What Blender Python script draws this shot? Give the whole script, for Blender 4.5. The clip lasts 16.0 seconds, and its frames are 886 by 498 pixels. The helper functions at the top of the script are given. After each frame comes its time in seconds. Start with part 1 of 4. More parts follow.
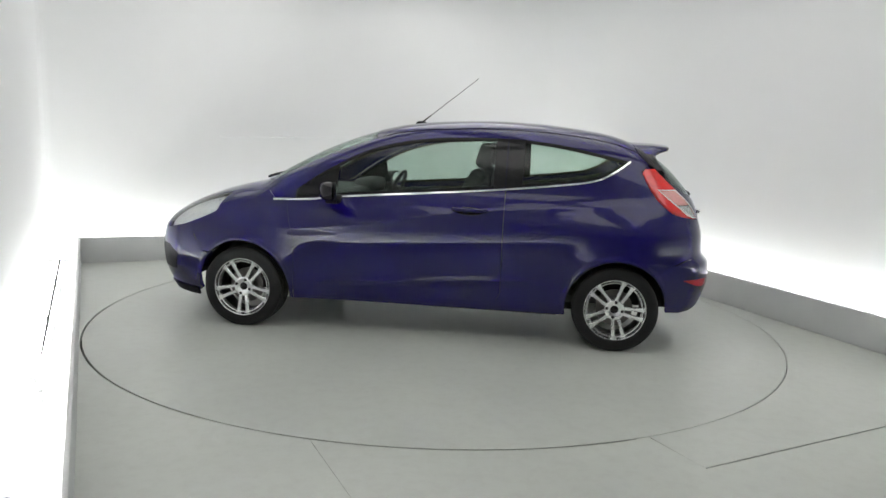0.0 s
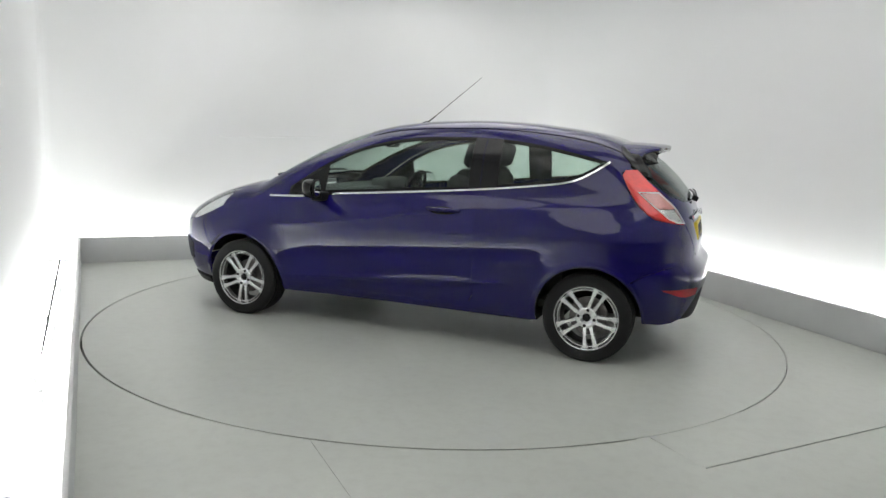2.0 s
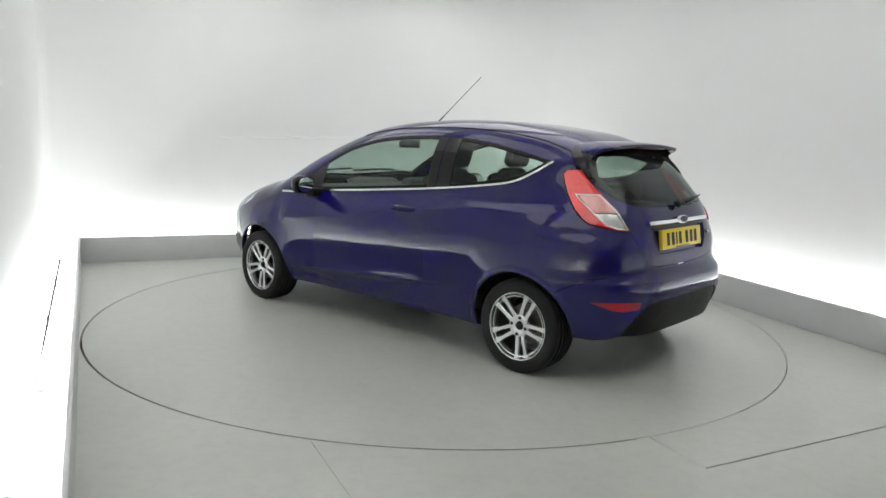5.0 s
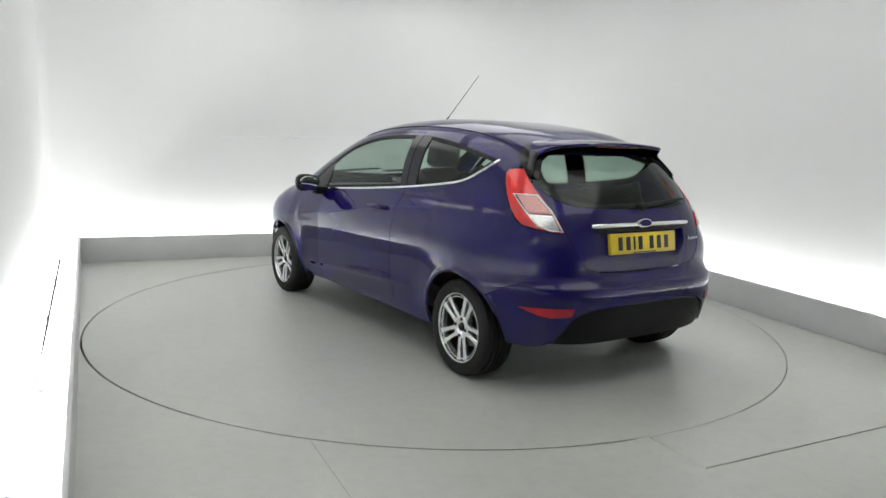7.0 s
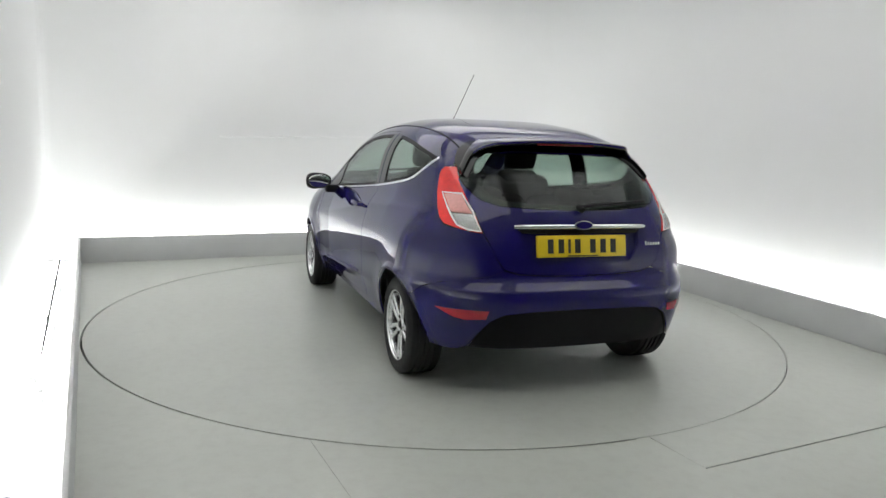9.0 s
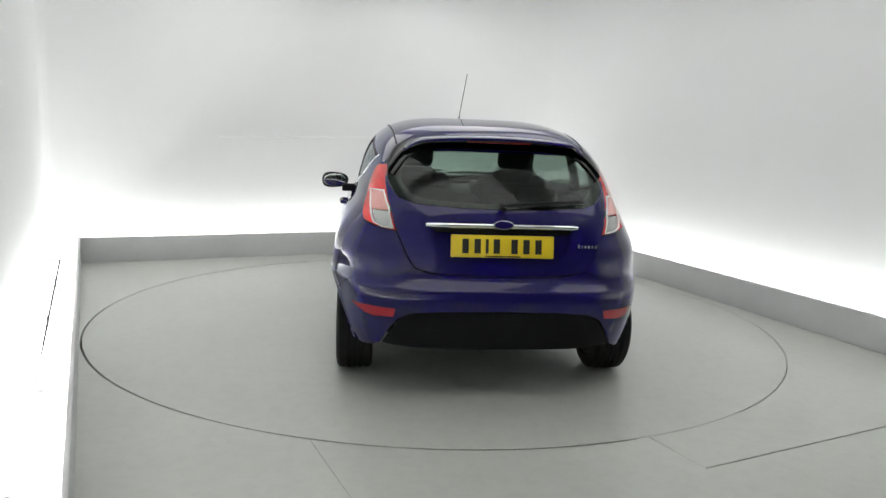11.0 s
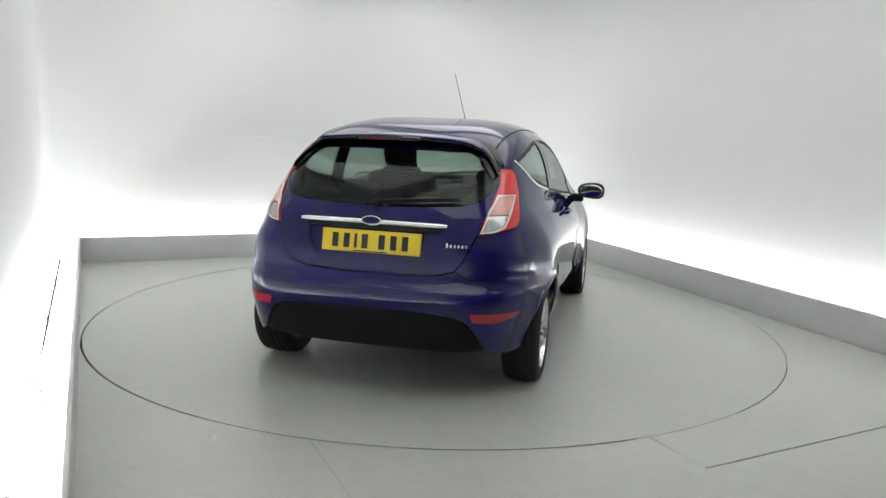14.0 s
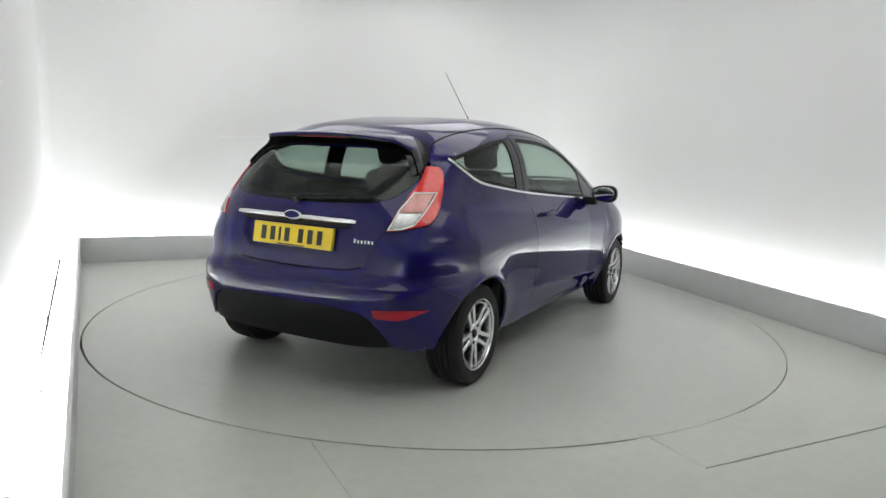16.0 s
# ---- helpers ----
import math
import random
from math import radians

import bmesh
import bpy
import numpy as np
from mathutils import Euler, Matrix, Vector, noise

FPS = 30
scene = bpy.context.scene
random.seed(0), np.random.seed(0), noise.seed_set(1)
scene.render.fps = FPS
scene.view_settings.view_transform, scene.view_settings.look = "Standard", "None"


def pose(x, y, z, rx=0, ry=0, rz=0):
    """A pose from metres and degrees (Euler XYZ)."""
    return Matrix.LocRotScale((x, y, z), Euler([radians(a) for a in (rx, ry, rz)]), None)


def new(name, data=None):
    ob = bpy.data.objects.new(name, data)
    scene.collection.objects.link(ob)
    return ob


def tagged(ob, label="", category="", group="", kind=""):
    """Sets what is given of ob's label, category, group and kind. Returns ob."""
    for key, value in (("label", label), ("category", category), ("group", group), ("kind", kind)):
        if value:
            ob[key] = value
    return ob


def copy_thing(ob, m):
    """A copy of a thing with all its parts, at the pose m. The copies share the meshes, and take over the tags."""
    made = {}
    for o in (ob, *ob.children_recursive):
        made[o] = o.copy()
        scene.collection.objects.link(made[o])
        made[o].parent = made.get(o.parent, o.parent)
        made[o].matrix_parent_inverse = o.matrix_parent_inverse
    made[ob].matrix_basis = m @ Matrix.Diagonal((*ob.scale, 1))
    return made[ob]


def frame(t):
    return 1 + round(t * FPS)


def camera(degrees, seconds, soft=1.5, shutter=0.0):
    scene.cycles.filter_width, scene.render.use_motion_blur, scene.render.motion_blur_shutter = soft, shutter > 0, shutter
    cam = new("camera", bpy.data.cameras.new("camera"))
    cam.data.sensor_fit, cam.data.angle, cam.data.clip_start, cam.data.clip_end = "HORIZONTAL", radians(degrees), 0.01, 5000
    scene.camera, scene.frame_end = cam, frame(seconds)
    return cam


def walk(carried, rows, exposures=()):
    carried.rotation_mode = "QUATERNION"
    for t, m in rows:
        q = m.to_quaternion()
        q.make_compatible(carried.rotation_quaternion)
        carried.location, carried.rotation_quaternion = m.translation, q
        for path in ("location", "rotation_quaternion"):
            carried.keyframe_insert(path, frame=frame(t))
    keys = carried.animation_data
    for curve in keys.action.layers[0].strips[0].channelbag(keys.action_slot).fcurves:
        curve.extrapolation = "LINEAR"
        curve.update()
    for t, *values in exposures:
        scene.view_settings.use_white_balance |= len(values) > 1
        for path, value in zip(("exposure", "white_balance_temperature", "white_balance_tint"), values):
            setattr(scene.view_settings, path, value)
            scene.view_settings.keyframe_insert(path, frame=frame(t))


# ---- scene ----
cam = camera(63.66, 16.0, soft=1.5)
EYE = pose(0, -5.3259, 1.3183) @ Matrix.Rotation(radians(-0.3162), 4, "Z") @ Matrix.Rotation(radians(90 - 8.8038), 4, "X") @ Matrix.Rotation(radians(2.1684), 4, "Z")
walk(cam, [(0, EYE), (16, EYE)])

# ---- light ----
world = bpy.data.worlds.new("studio_dark")
world.use_nodes = True
world.node_tree.nodes["Background"].inputs["Color"].default_value = (0.8, 0.85, 0.9, 1)
world.node_tree.nodes["Background"].inputs["Strength"].default_value = 0.02
scene.world = world
scene.view_settings.exposure = 0.48
TROUGH_POWER = 31.0     # glow of the tubes in the light trough
PANEL_POWER = 0.85       # glow of the ceiling panels

# ---- plan ----
ROOM_TURN = 26.3        # the room stands turned to the line of sight
LEFT = 2.443            # inner face of the left-hand upstand
HALF = 2.47             # upstand faces from the turntable's centre
BACK = 2.82
FRONT = -6.2
UPSTAND = 0.245
TROUGH = 0.28
CEIL = 3.05
RING = 2.432
CAR_OFF = (0.0116, 0.1281)


# ---- materials ----
def node_mat(name):
    m = bpy.data.materials.new(name)
    m.use_nodes = True
    return m, m.node_tree.nodes, m.node_tree.links, m.node_tree.nodes["Principled BSDF"]


def mat(name, color, rough=0.5, metal=0.0, vary=0.06, scale=6.0, bump=0.0, bump_scale=200.0, coat=0.0, spec=0.5, grime=None):
    """A surface with variation at two scales in colour and gloss, and a fine relief."""
    m, n, l, b = node_mat(name)
    b.inputs["Metallic"].default_value = metal
    b.inputs["Coat Weight"].default_value = coat
    b.inputs["Coat Roughness"].default_value = 0.03
    b.inputs["Specular IOR Level"].default_value = spec
    tc = n.new("ShaderNodeTexCoord")
    big = n.new("ShaderNodeTexNoise")
    big.inputs["Scale"].default_value = scale
    big.inputs["Detail"].default_value = 6
    l.new(tc.outputs["Object"], big.inputs["Vector"])
    ramp = n.new("ShaderNodeMapRange")
    ramp.inputs["From Min"].default_value, ramp.inputs["From Max"].default_value = 0.3, 0.7
    ramp.inputs["To Min"].default_value, ramp.inputs["To Max"].default_value = 1 - vary, 1 + vary
    l.new(big.outputs["Fac"], ramp.inputs["Value"])
    mul = n.new("ShaderNodeVectorMath")
    mul.operation = "SCALE"
    mul.inputs[0].default_value = color
    l.new(ramp.outputs["Result"], mul.inputs["Scale"])
    l.new(mul.outputs["Vector"], b.inputs["Base Color"])
    rr = n.new("ShaderNodeMapRange")
    rr.inputs["To Min"].default_value, rr.inputs["To Max"].default_value = max(0.02, rough - 0.25 * rough), min(1, rough + 0.25 * rough)
    l.new(big.outputs["Fac"], rr.inputs["Value"])
    l.new(rr.outputs["Result"], b.inputs["Roughness"])
    if bump:
        fine = n.new("ShaderNodeTexNoise")
        fine.inputs["Scale"].default_value = bump_scale
        fine.inputs["Detail"].default_value = 3
        l.new(tc.outputs["Object"], fine.inputs["Vector"])
        bp = n.new("ShaderNodeBump")
        bp.inputs["Strength"].default_value = bump
        bp.inputs["Distance"].default_value = 0.002
        l.new(fine.outputs["Fac"], bp.inputs["Height"])
        l.new(bp.outputs["Normal"], b.inputs["Normal"])
    return m


def glow(name, color, power):
    m, n, l, b = node_mat(name)
    b.inputs["Base Color"].default_value = (0.8, 0.8, 0.8, 1)
    b.inputs["Emission Color"].default_value = (*color, 1)
    b.inputs["Emission Strength"].default_value = power
    return m


def glass(name, tint, gloss_rough=0.0):
    """Thin pane: lets light straight through with a tint, mirrors by its Fresnel gloss."""
    m, n, l, b = node_mat(name)
    n.remove(b)
    tr, gl, mx = n.new("ShaderNodeBsdfTransparent"), n.new("ShaderNodeBsdfGlossy"), n.new("ShaderNodeMixShader")
    fr, pw, ma = n.new("ShaderNodeLayerWeight"), n.new("ShaderNodeMath"), n.new("ShaderNodeMath")
    tr.inputs["Color"].default_value = (*tint, 1)
    gl.inputs["Roughness"].default_value = gloss_rough
    fr.inputs["Blend"].default_value = 0.5
    pw.operation, ma.operation = "POWER", "MULTIPLY_ADD"
    pw.inputs[1].default_value = 5.0
    ma.inputs[1].default_value, ma.inputs[2].default_value = 0.75, 0.026
    l.new(fr.outputs["Facing"], pw.inputs[0])
    l.new(pw.outputs[0], ma.inputs[0])
    l.new(ma.outputs[0], mx.inputs["Fac"])
    l.new(tr.outputs["BSDF"], mx.inputs[1])
    l.new(gl.outputs["BSDF"], mx.inputs[2])
    l.new(mx.outputs["Shader"], n["Material Output"].inputs["Surface"])
    return m


def paint_mat():
    m, n, l, b = node_mat("deep_blue_paint")
    tc, vo, no = n.new("ShaderNodeTexCoord"), n.new("ShaderNodeTexVoronoi"), n.new("ShaderNodeTexNoise")
    vo.inputs["Scale"].default_value = 900
    no.inputs["Scale"].default_value = 3
    l.new(tc.outputs["Object"], vo.inputs["Vector"])
    l.new(tc.outputs["Object"], no.inputs["Vector"])
    mx = n.new("ShaderNodeMix")
    mx.data_type = "RGBA"
    mx.inputs[6].default_value = (0.0036, 0.0018, 0.055, 1)
    mx.inputs[7].default_value = (0.0064, 0.0030, 0.097, 1)
    l.new(vo.outputs["Color"], mx.inputs[0])
    l.new(mx.outputs[2], b.inputs["Base Color"])
    rr = n.new("ShaderNodeMapRange")
    rr.inputs["To Min"].default_value, rr.inputs["To Max"].default_value = 0.30, 0.42
    l.new(no.outputs["Fac"], rr.inputs["Value"])
    l.new(rr.outputs["Result"], b.inputs["Roughness"])
    b.inputs["Metallic"].default_value = 0.0
    b.inputs["Coat Weight"].default_value = 1.0
    b.inputs["Specular IOR Level"].default_value = 0.0
    b.inputs["Coat Roughness"].default_value = 0.012
    b.inputs["Coat IOR"].default_value = 1.5
    return m


PAINT = paint_mat()
GLASS = glass("tinted_glass", (0.80, 0.86, 0.83))
REAR_GLASS = glass("rear_tinted_glass", (0.66, 0.72, 0.69))
CLEAR = glass("clear_lamp_glass", (0.92, 0.93, 0.93))
WALL = mat("white_wall_paint", (0.80, 0.81, 0.81), 0.6, vary=0.012, scale=0.7, bump=0.06, bump_scale=120)
# for the unseen front wall only, dark to deepen the car's reflections
DARK_WALL = mat("dark_front_wall_paint", (0.15, 0.155, 0.16), 0.6, vary=0.05, scale=1.5)
CEIL_MAT = mat("white_ceiling_paint", (0.78, 0.79, 0.79), 0.7, vary=0.015, scale=1.0)
UPSTAND_MAT = mat("pale_grey_upstand_paint", (0.55, 0.56, 0.56), 0.55, vary=0.04, scale=3, bump=0.08, bump_scale=90)
TUBE = glow("trough_tube_glow", (1.0, 1.0, 0.98), TROUGH_POWER)
PANEL = glow("ceiling_panel_glow", (1.0, 0.99, 0.97), PANEL_POWER)
BLACK = mat("black_plastic", (0.006, 0.006, 0.007), 0.45, vary=0.1, scale=20, spec=0.12, bump=0.15, bump_scale=700)
GLOSS_BLACK = mat("gloss_black_trim", (0.006, 0.006, 0.007), 0.12, vary=0.1, scale=10, spec=0.35)
RUBBER = mat("tyre_rubber", (0.011, 0.011, 0.0115), 0.65, vary=0.2, scale=25, spec=0.3, bump=0.2, bump_scale=500)
ALLOY = mat("silver_alloy", (0.80, 0.81, 0.82), 0.20, metal=0.9, vary=0.05, scale=18)
DARK_ALLOY = mat("dark_alloy_barrel", (0.035, 0.035, 0.037), 0.45, metal=0.5, vary=0.12, scale=15)
STEEL = mat("brake_steel", (0.17, 0.16, 0.155), 0.4, metal=1.0, vary=0.15, scale=40)
CHROME = mat("bright_chrome", (0.80, 0.81, 0.82), 0.08, metal=1.0, vary=0.02, scale=10)
RED = mat("red_lamp_plastic", (0.70, 0.016, 0.014), 0.12, vary=0.10, scale=45, coat=0.9)
RED_PALE = mat("pale_red_lamp_plastic", (0.72, 0.34, 0.31), 0.15, vary=0.08, scale=60, coat=0.8)
REFLECTOR = mat("dark_red_reflector", (0.32, 0.006, 0.020), 0.18, vary=0.1, scale=60, coat=0.2)
HEAD_SILVER = mat("headlamp_silver", (0.88, 0.88, 0.87), 0.3, metal=0.35, vary=0.12, scale=40)
LAMP_FRAME = mat("pale_lamp_frame", (0.84, 0.78, 0.76), 0.2, vary=0.05, scale=40, coat=0.6)
BRAKE_RED = mat("unlit_brake_lamp_plastic", (0.07, 0.004, 0.006), 0.2, vary=0.1, scale=60)
SILVER = mat("lamp_bowl_silver", (0.86, 0.84, 0.82), 0.24, metal=0.75, vary=0.12, scale=60)
YELLOW = mat("yellow_plate_plastic", (0.76, 0.56, 0.018), 0.35, vary=0.03, scale=30, coat=0.3)
INK = mat("black_plate_ink", (0.012, 0.012, 0.012), 0.5)
FABRIC = mat("charcoal_seat_fabric", (0.030, 0.031, 0.032), 0.9, vary=0.15, scale=40, bump=0.15, bump_scale=250)
TRIM = mat("dark_grey_cabin_trim", (0.075, 0.077, 0.076), 0.65, vary=0.1, scale=15, bump=0.1, bump_scale=250)
LINING = mat("pale_grey_headlining", (0.42, 0.42, 0.40), 0.9, vary=0.05, scale=10, bump=0.2, bump_scale=500)
UNDER = mat("dark_underbody", (0.012, 0.012, 0.012), 0.8, vary=0.2, scale=8, bump=0.3, bump_scale=60)
MIRROR = mat("mirror_silver", (0.85, 0.86, 0.87), 0.03, metal=1.0, vary=0.01)


def floor_mat(name, color):
    m = mat(name, color, 0.33, vary=0.055, scale=1.1, bump=0.05, bump_scale=60, spec=0.6)
    n, l = m.node_tree.nodes, m.node_tree.links
    b = n["Principled BSDF"]
    src = b.inputs["Base Color"].links[0].from_socket
    tc, st = n.new("ShaderNodeTexCoord"), n.new("ShaderNodeTexNoise")
    st.inputs["Scale"].default_value, st.inputs["Detail"].default_value, st.inputs["Roughness"].default_value = 14, 8, 0.7
    l.new(tc.outputs["Object"], st.inputs["Vector"])
    mr = n.new("ShaderNodeMapRange")
    mr.inputs["From Min"].default_value, mr.inputs["From Max"].default_value = 0.45, 0.75
    mr.inputs["To Min"].default_value, mr.inputs["To Max"].default_value = 0.0, 0.17
    l.new(st.outputs["Fac"], mr.inputs["Value"])
    mx = n.new("ShaderNodeMix")
    mx.data_type = "RGBA"
    mx.inputs[7].default_value = (0.22, 0.21, 0.19, 1)
    l.new(mr.outputs["Result"], mx.inputs[0])
    l.new(src, mx.inputs[6])
    l.new(mx.outputs[2], b.inputs["Base Color"])
    return m


FLOOR = floor_mat("grey_green_floor_paint", (0.475, 0.495, 0.456))
DISC = floor_mat("grey_turntable_paint", (0.465, 0.485, 0.448))


# ---- mesh helpers ----
def link(name, verts, faces, material, parent=None, label="", smooth=False, normals=None):
    me = bpy.data.meshes.new(name)
    me.from_pydata([tuple(map(float, v)) for v in verts], [], [tuple(map(int, f)) for f in faces])
    me.materials.append(material)
    if smooth or normals is not None:
        me.polygons.foreach_set("use_smooth", [True] * len(me.polygons))
    me.update()
    if normals is not None:
        me.normals_split_custom_set_from_vertices([tuple(map(float, v)) for v in normals])
    ob = new(name, me)
    ob.parent = parent
    return tagged(ob, label) if label else ob


def part(name, bm, material, parent=None, label="", smooth=True, angle=35):
    bmesh.ops.recalc_face_normals(bm, faces=bm.faces)
    me = bpy.data.meshes.new(name)
    bm.to_mesh(me)
    bm.free()
    me.materials.append(material)
    if smooth:
        me.polygons.foreach_set("use_smooth", [True] * len(me.polygons))
        me.set_sharp_from_angle(angle=radians(angle))
    ob = new(name, me)
    ob.parent = parent
    return tagged(ob, label) if label else ob


def box(bm, lo, hi, bevel=0.0, m=None, seg=2):
    c, s = [(a + b) / 2 for a, b in zip(lo, hi)], [b - a for a, b in zip(lo, hi)]
    r = bmesh.ops.create_cube(bm, size=1, matrix=Matrix.LocRotScale(c, None, s))
    vs = r["verts"]
    if bevel:
        es = list({e for v in vs for e in v.link_edges})
        out = bmesh.ops.bevel(bm, geom=es, offset=bevel, segments=seg, profile=0.5, affect="EDGES")
        vs = list({v for f in out["faces"] for v in f.verts} | {v for v in vs if v.is_valid})
    if m is not None:
        bmesh.ops.transform(bm, matrix=m, verts=vs)
    return vs


def lathe(bm, prof, seg=64, closed=False):
    """Turn (radius, y) points about the y axis."""
    rings = []
    for i in range(seg):
        a = 2 * math.pi * i / seg
        rings.append([bm.verts.new((r * math.cos(a), y, r * math.sin(a))) for r, y in prof])
    k = len(prof)
    for i in range(seg):
        p, q = rings[i], rings[(i + 1) % seg]
        for j in range(k if closed else k - 1):
            a, b = j, (j + 1) % k
            bm.faces.new((p[a], p[b], q[b], q[a]))


def tube(bm, pts, rad, seg=8, flat=1.0):
    """A rod along points; rad may be one radius or one for each point."""
    pts = [Vector(p) for p in pts]
    rads = rad if isinstance(rad, (list, tuple)) else [rad] * len(pts)
    rings = []
    for i, p in enumerate(pts):
        d = (pts[min(i + 1, len(pts) - 1)] - pts[max(i - 1, 0)]).normalized()
        s = d.cross(Vector((0, 0, 1)) if abs(d.z) < 0.9 else Vector((1, 0, 0))).normalized()
        u = s.cross(d)
        rings.append([bm.verts.new(p + rads[i] * (math.cos(2 * math.pi * k / seg) * s + flat * math.sin(2 * math.pi * k / seg) * u)) for k in range(seg)])
    for a, b in zip(rings, rings[1:]):
        for k in range(seg):
            bm.faces.new((a[k], a[(k + 1) % seg], b[(k + 1) % seg], b[k]))
    bm.faces.new(rings[0][::-1])
    bm.faces.new(rings[-1])


def soft_box(bm, lo, hi, r, m=None):
    box(bm, lo, hi, r, m, seg=4)


# ---- flat sheets cut to an outline ----
from mathutils.geometry import delaunay_2d_cdt


def inside(px, py, poly):
    x, y = poly[:, 0], poly[:, 1]
    x2, y2 = np.roll(x, -1), np.roll(y, -1)
    res = np.zeros(len(px), bool)
    for a, b, c, d in zip(x, y, x2, y2):
        if b == d:
            continue
        hit = ((b > py) != (d > py)) & (px < (c - a) * (py - b) / (d - b) + a)
        res ^= hit
    return res


def resample(poly, step):
    out = []
    for a, b in zip(poly, np.roll(poly, -1, axis=0)):
        n = max(1, int(math.ceil(np.linalg.norm(b - a) / step)))
        out += [a + (b - a) * k / n for k in range(n)]
    return np.array(out)


def curve(pts, n=6):
    """Catmull-Rom through the points."""
    p = np.array(pts, float)
    p = np.vstack([2 * p[0] - p[1], p, 2 * p[-1] - p[-2]])
    out = []
    for i in range(1, len(p) - 2):
        for k in range(n):
            t = k / n
            out.append(0.5 * (2 * p[i] + (p[i + 1] - p[i - 1]) * t + (2 * p[i - 1] - 5 * p[i] + 4 * p[i + 1] - p[i + 2]) * t * t + (3 * p[i] - p[i - 1] - 3 * p[i + 1] + p[i + 2]) * t ** 3))
    out.append(p[-2])
    return [tuple(q) for q in out]


def grow(poly, d):
    """Move an outline outwards by d (inwards when negative)."""
    p = np.array(poly, float)
    area = 0.5 * np.sum(p[:, 0] * np.roll(p[:, 1], -1) - np.roll(p[:, 0], -1) * p[:, 1])
    e = np.roll(p, -1, axis=0) - p
    n = np.stack([e[:, 1], -e[:, 0]], 1) / (np.linalg.norm(e, axis=1)[:, None] + 1e-9)
    if area < 0:
        n = -n
    m = n + np.roll(n, 1, axis=0)
    m /= np.maximum(np.linalg.norm(m, axis=1)[:, None], 0.5)
    return p + d * m


def sheet(outer, holes=(), step=0.025):
    """Triangles that fill an outline with holes, and its rim edges."""
    outer = resample(np.array(outer, float), step * 0.8)
    holes = [resample(np.array(h, float), step * 0.8) for h in holes]
    lo, hi = outer.min(0), outer.max(0)
    gx, gy = np.meshgrid(np.arange(lo[0], hi[0], step), np.arange(lo[1], hi[1], step))
    gx = gx + (np.arange(gx.shape[0]) % 2)[:, None] * step / 2
    g = np.stack([gx.ravel(), gy.ravel()], 1)
    keep = inside(g[:, 0], g[:, 1], outer)
    for h in holes:
        keep &= ~inside(g[:, 0], g[:, 1], h)
    g = g[keep]
    rim = np.vstack([outer, *holes])
    if len(g):
        d = np.min(np.hypot(g[:, None, 0] - rim[None, :, 0], g[:, None, 1] - rim[None, :, 1]), axis=1)
        g = g[d > step * 0.45]
    edges, k = [], 0
    for loop in (outer, *holes):
        n = len(loop)
        edges += [(k + i, k + (i + 1) % n) for i in range(n)]
        k += n
    pts = [Vector((float(a), float(b))) for a, b in np.vstack([rim, g])]
    v, e, f, *_ = delaunay_2d_cdt(pts, edges, [], 0, 1e-6)
    v = np.array([(a.x, a.y) for a in v])
    f = np.array([t for t in f if len(t) == 3])
    c = v[f].mean(1)
    keep = inside(c[:, 0], c[:, 1], outer)
    for h in holes:
        keep &= ~inside(c[:, 0], c[:, 1], h)
    f = f[keep]
    count = {}
    for t in f:
        for a, b in ((t[0], t[1]), (t[1], t[2]), (t[2], t[0])):
            count[(a, b)] = 1
    rim_edges = [(a, b) for a, b in count if (b, a) not in count]
    return v, f, rim_edges


def slab(name, outer, holes, z, depth, material, parent=None, label="", step=0.6, turn=0.0):
    """A level plate of that depth with its top at z."""
    v, f, rim = sheet(outer, holes, step)
    c, s = math.cos(radians(turn)), math.sin(radians(turn))
    w = np.stack([c * v[:, 0] - s * v[:, 1], s * v[:, 0] + c * v[:, 1]], 1)
    n = len(w)
    verts = [(a, b, z) for a, b in w] + [(a, b, z - depth) for a, b in w]
    faces = [tuple(t) for t in f] + [(t[2] + n, t[1] + n, t[0] + n) for t in f] + [(b, a, a + n, b + n) for a, b in rim]
    return link(name, verts, faces, material, parent, label)


# ---- the studio ----
ROOM = Matrix.Rotation(radians(ROOM_TURN), 4, "Z")


def structure(name, bm, material, label, smooth=False):
    bmesh.ops.transform(bm, matrix=ROOM, verts=bm.verts)
    return tagged(part(name, bm, material, None, "", smooth), label, "", "", "structure")


def circle(r, n=220):
    return [(r * math.cos(2 * math.pi * i / n), r * math.sin(2 * math.pi * i / n)) for i in range(n)]


def arc_uv(r, a, b, n=90):
    return [(r * math.cos(radians(a + (b - a) * i / n)), r * math.sin(radians(a + (b - a) * i / n))) for i in range(n + 1)]


def right_face(v):
    """The right-hand upstand stands slightly askew."""
    return HALF + 0.105 + 0.10 * v


def skew(bm):
    for v in bm.verts:
        v.co.x += (0.105 + 0.10 * v.co.y) * min(1, max(0, v.co.x / HALF))
    return bm


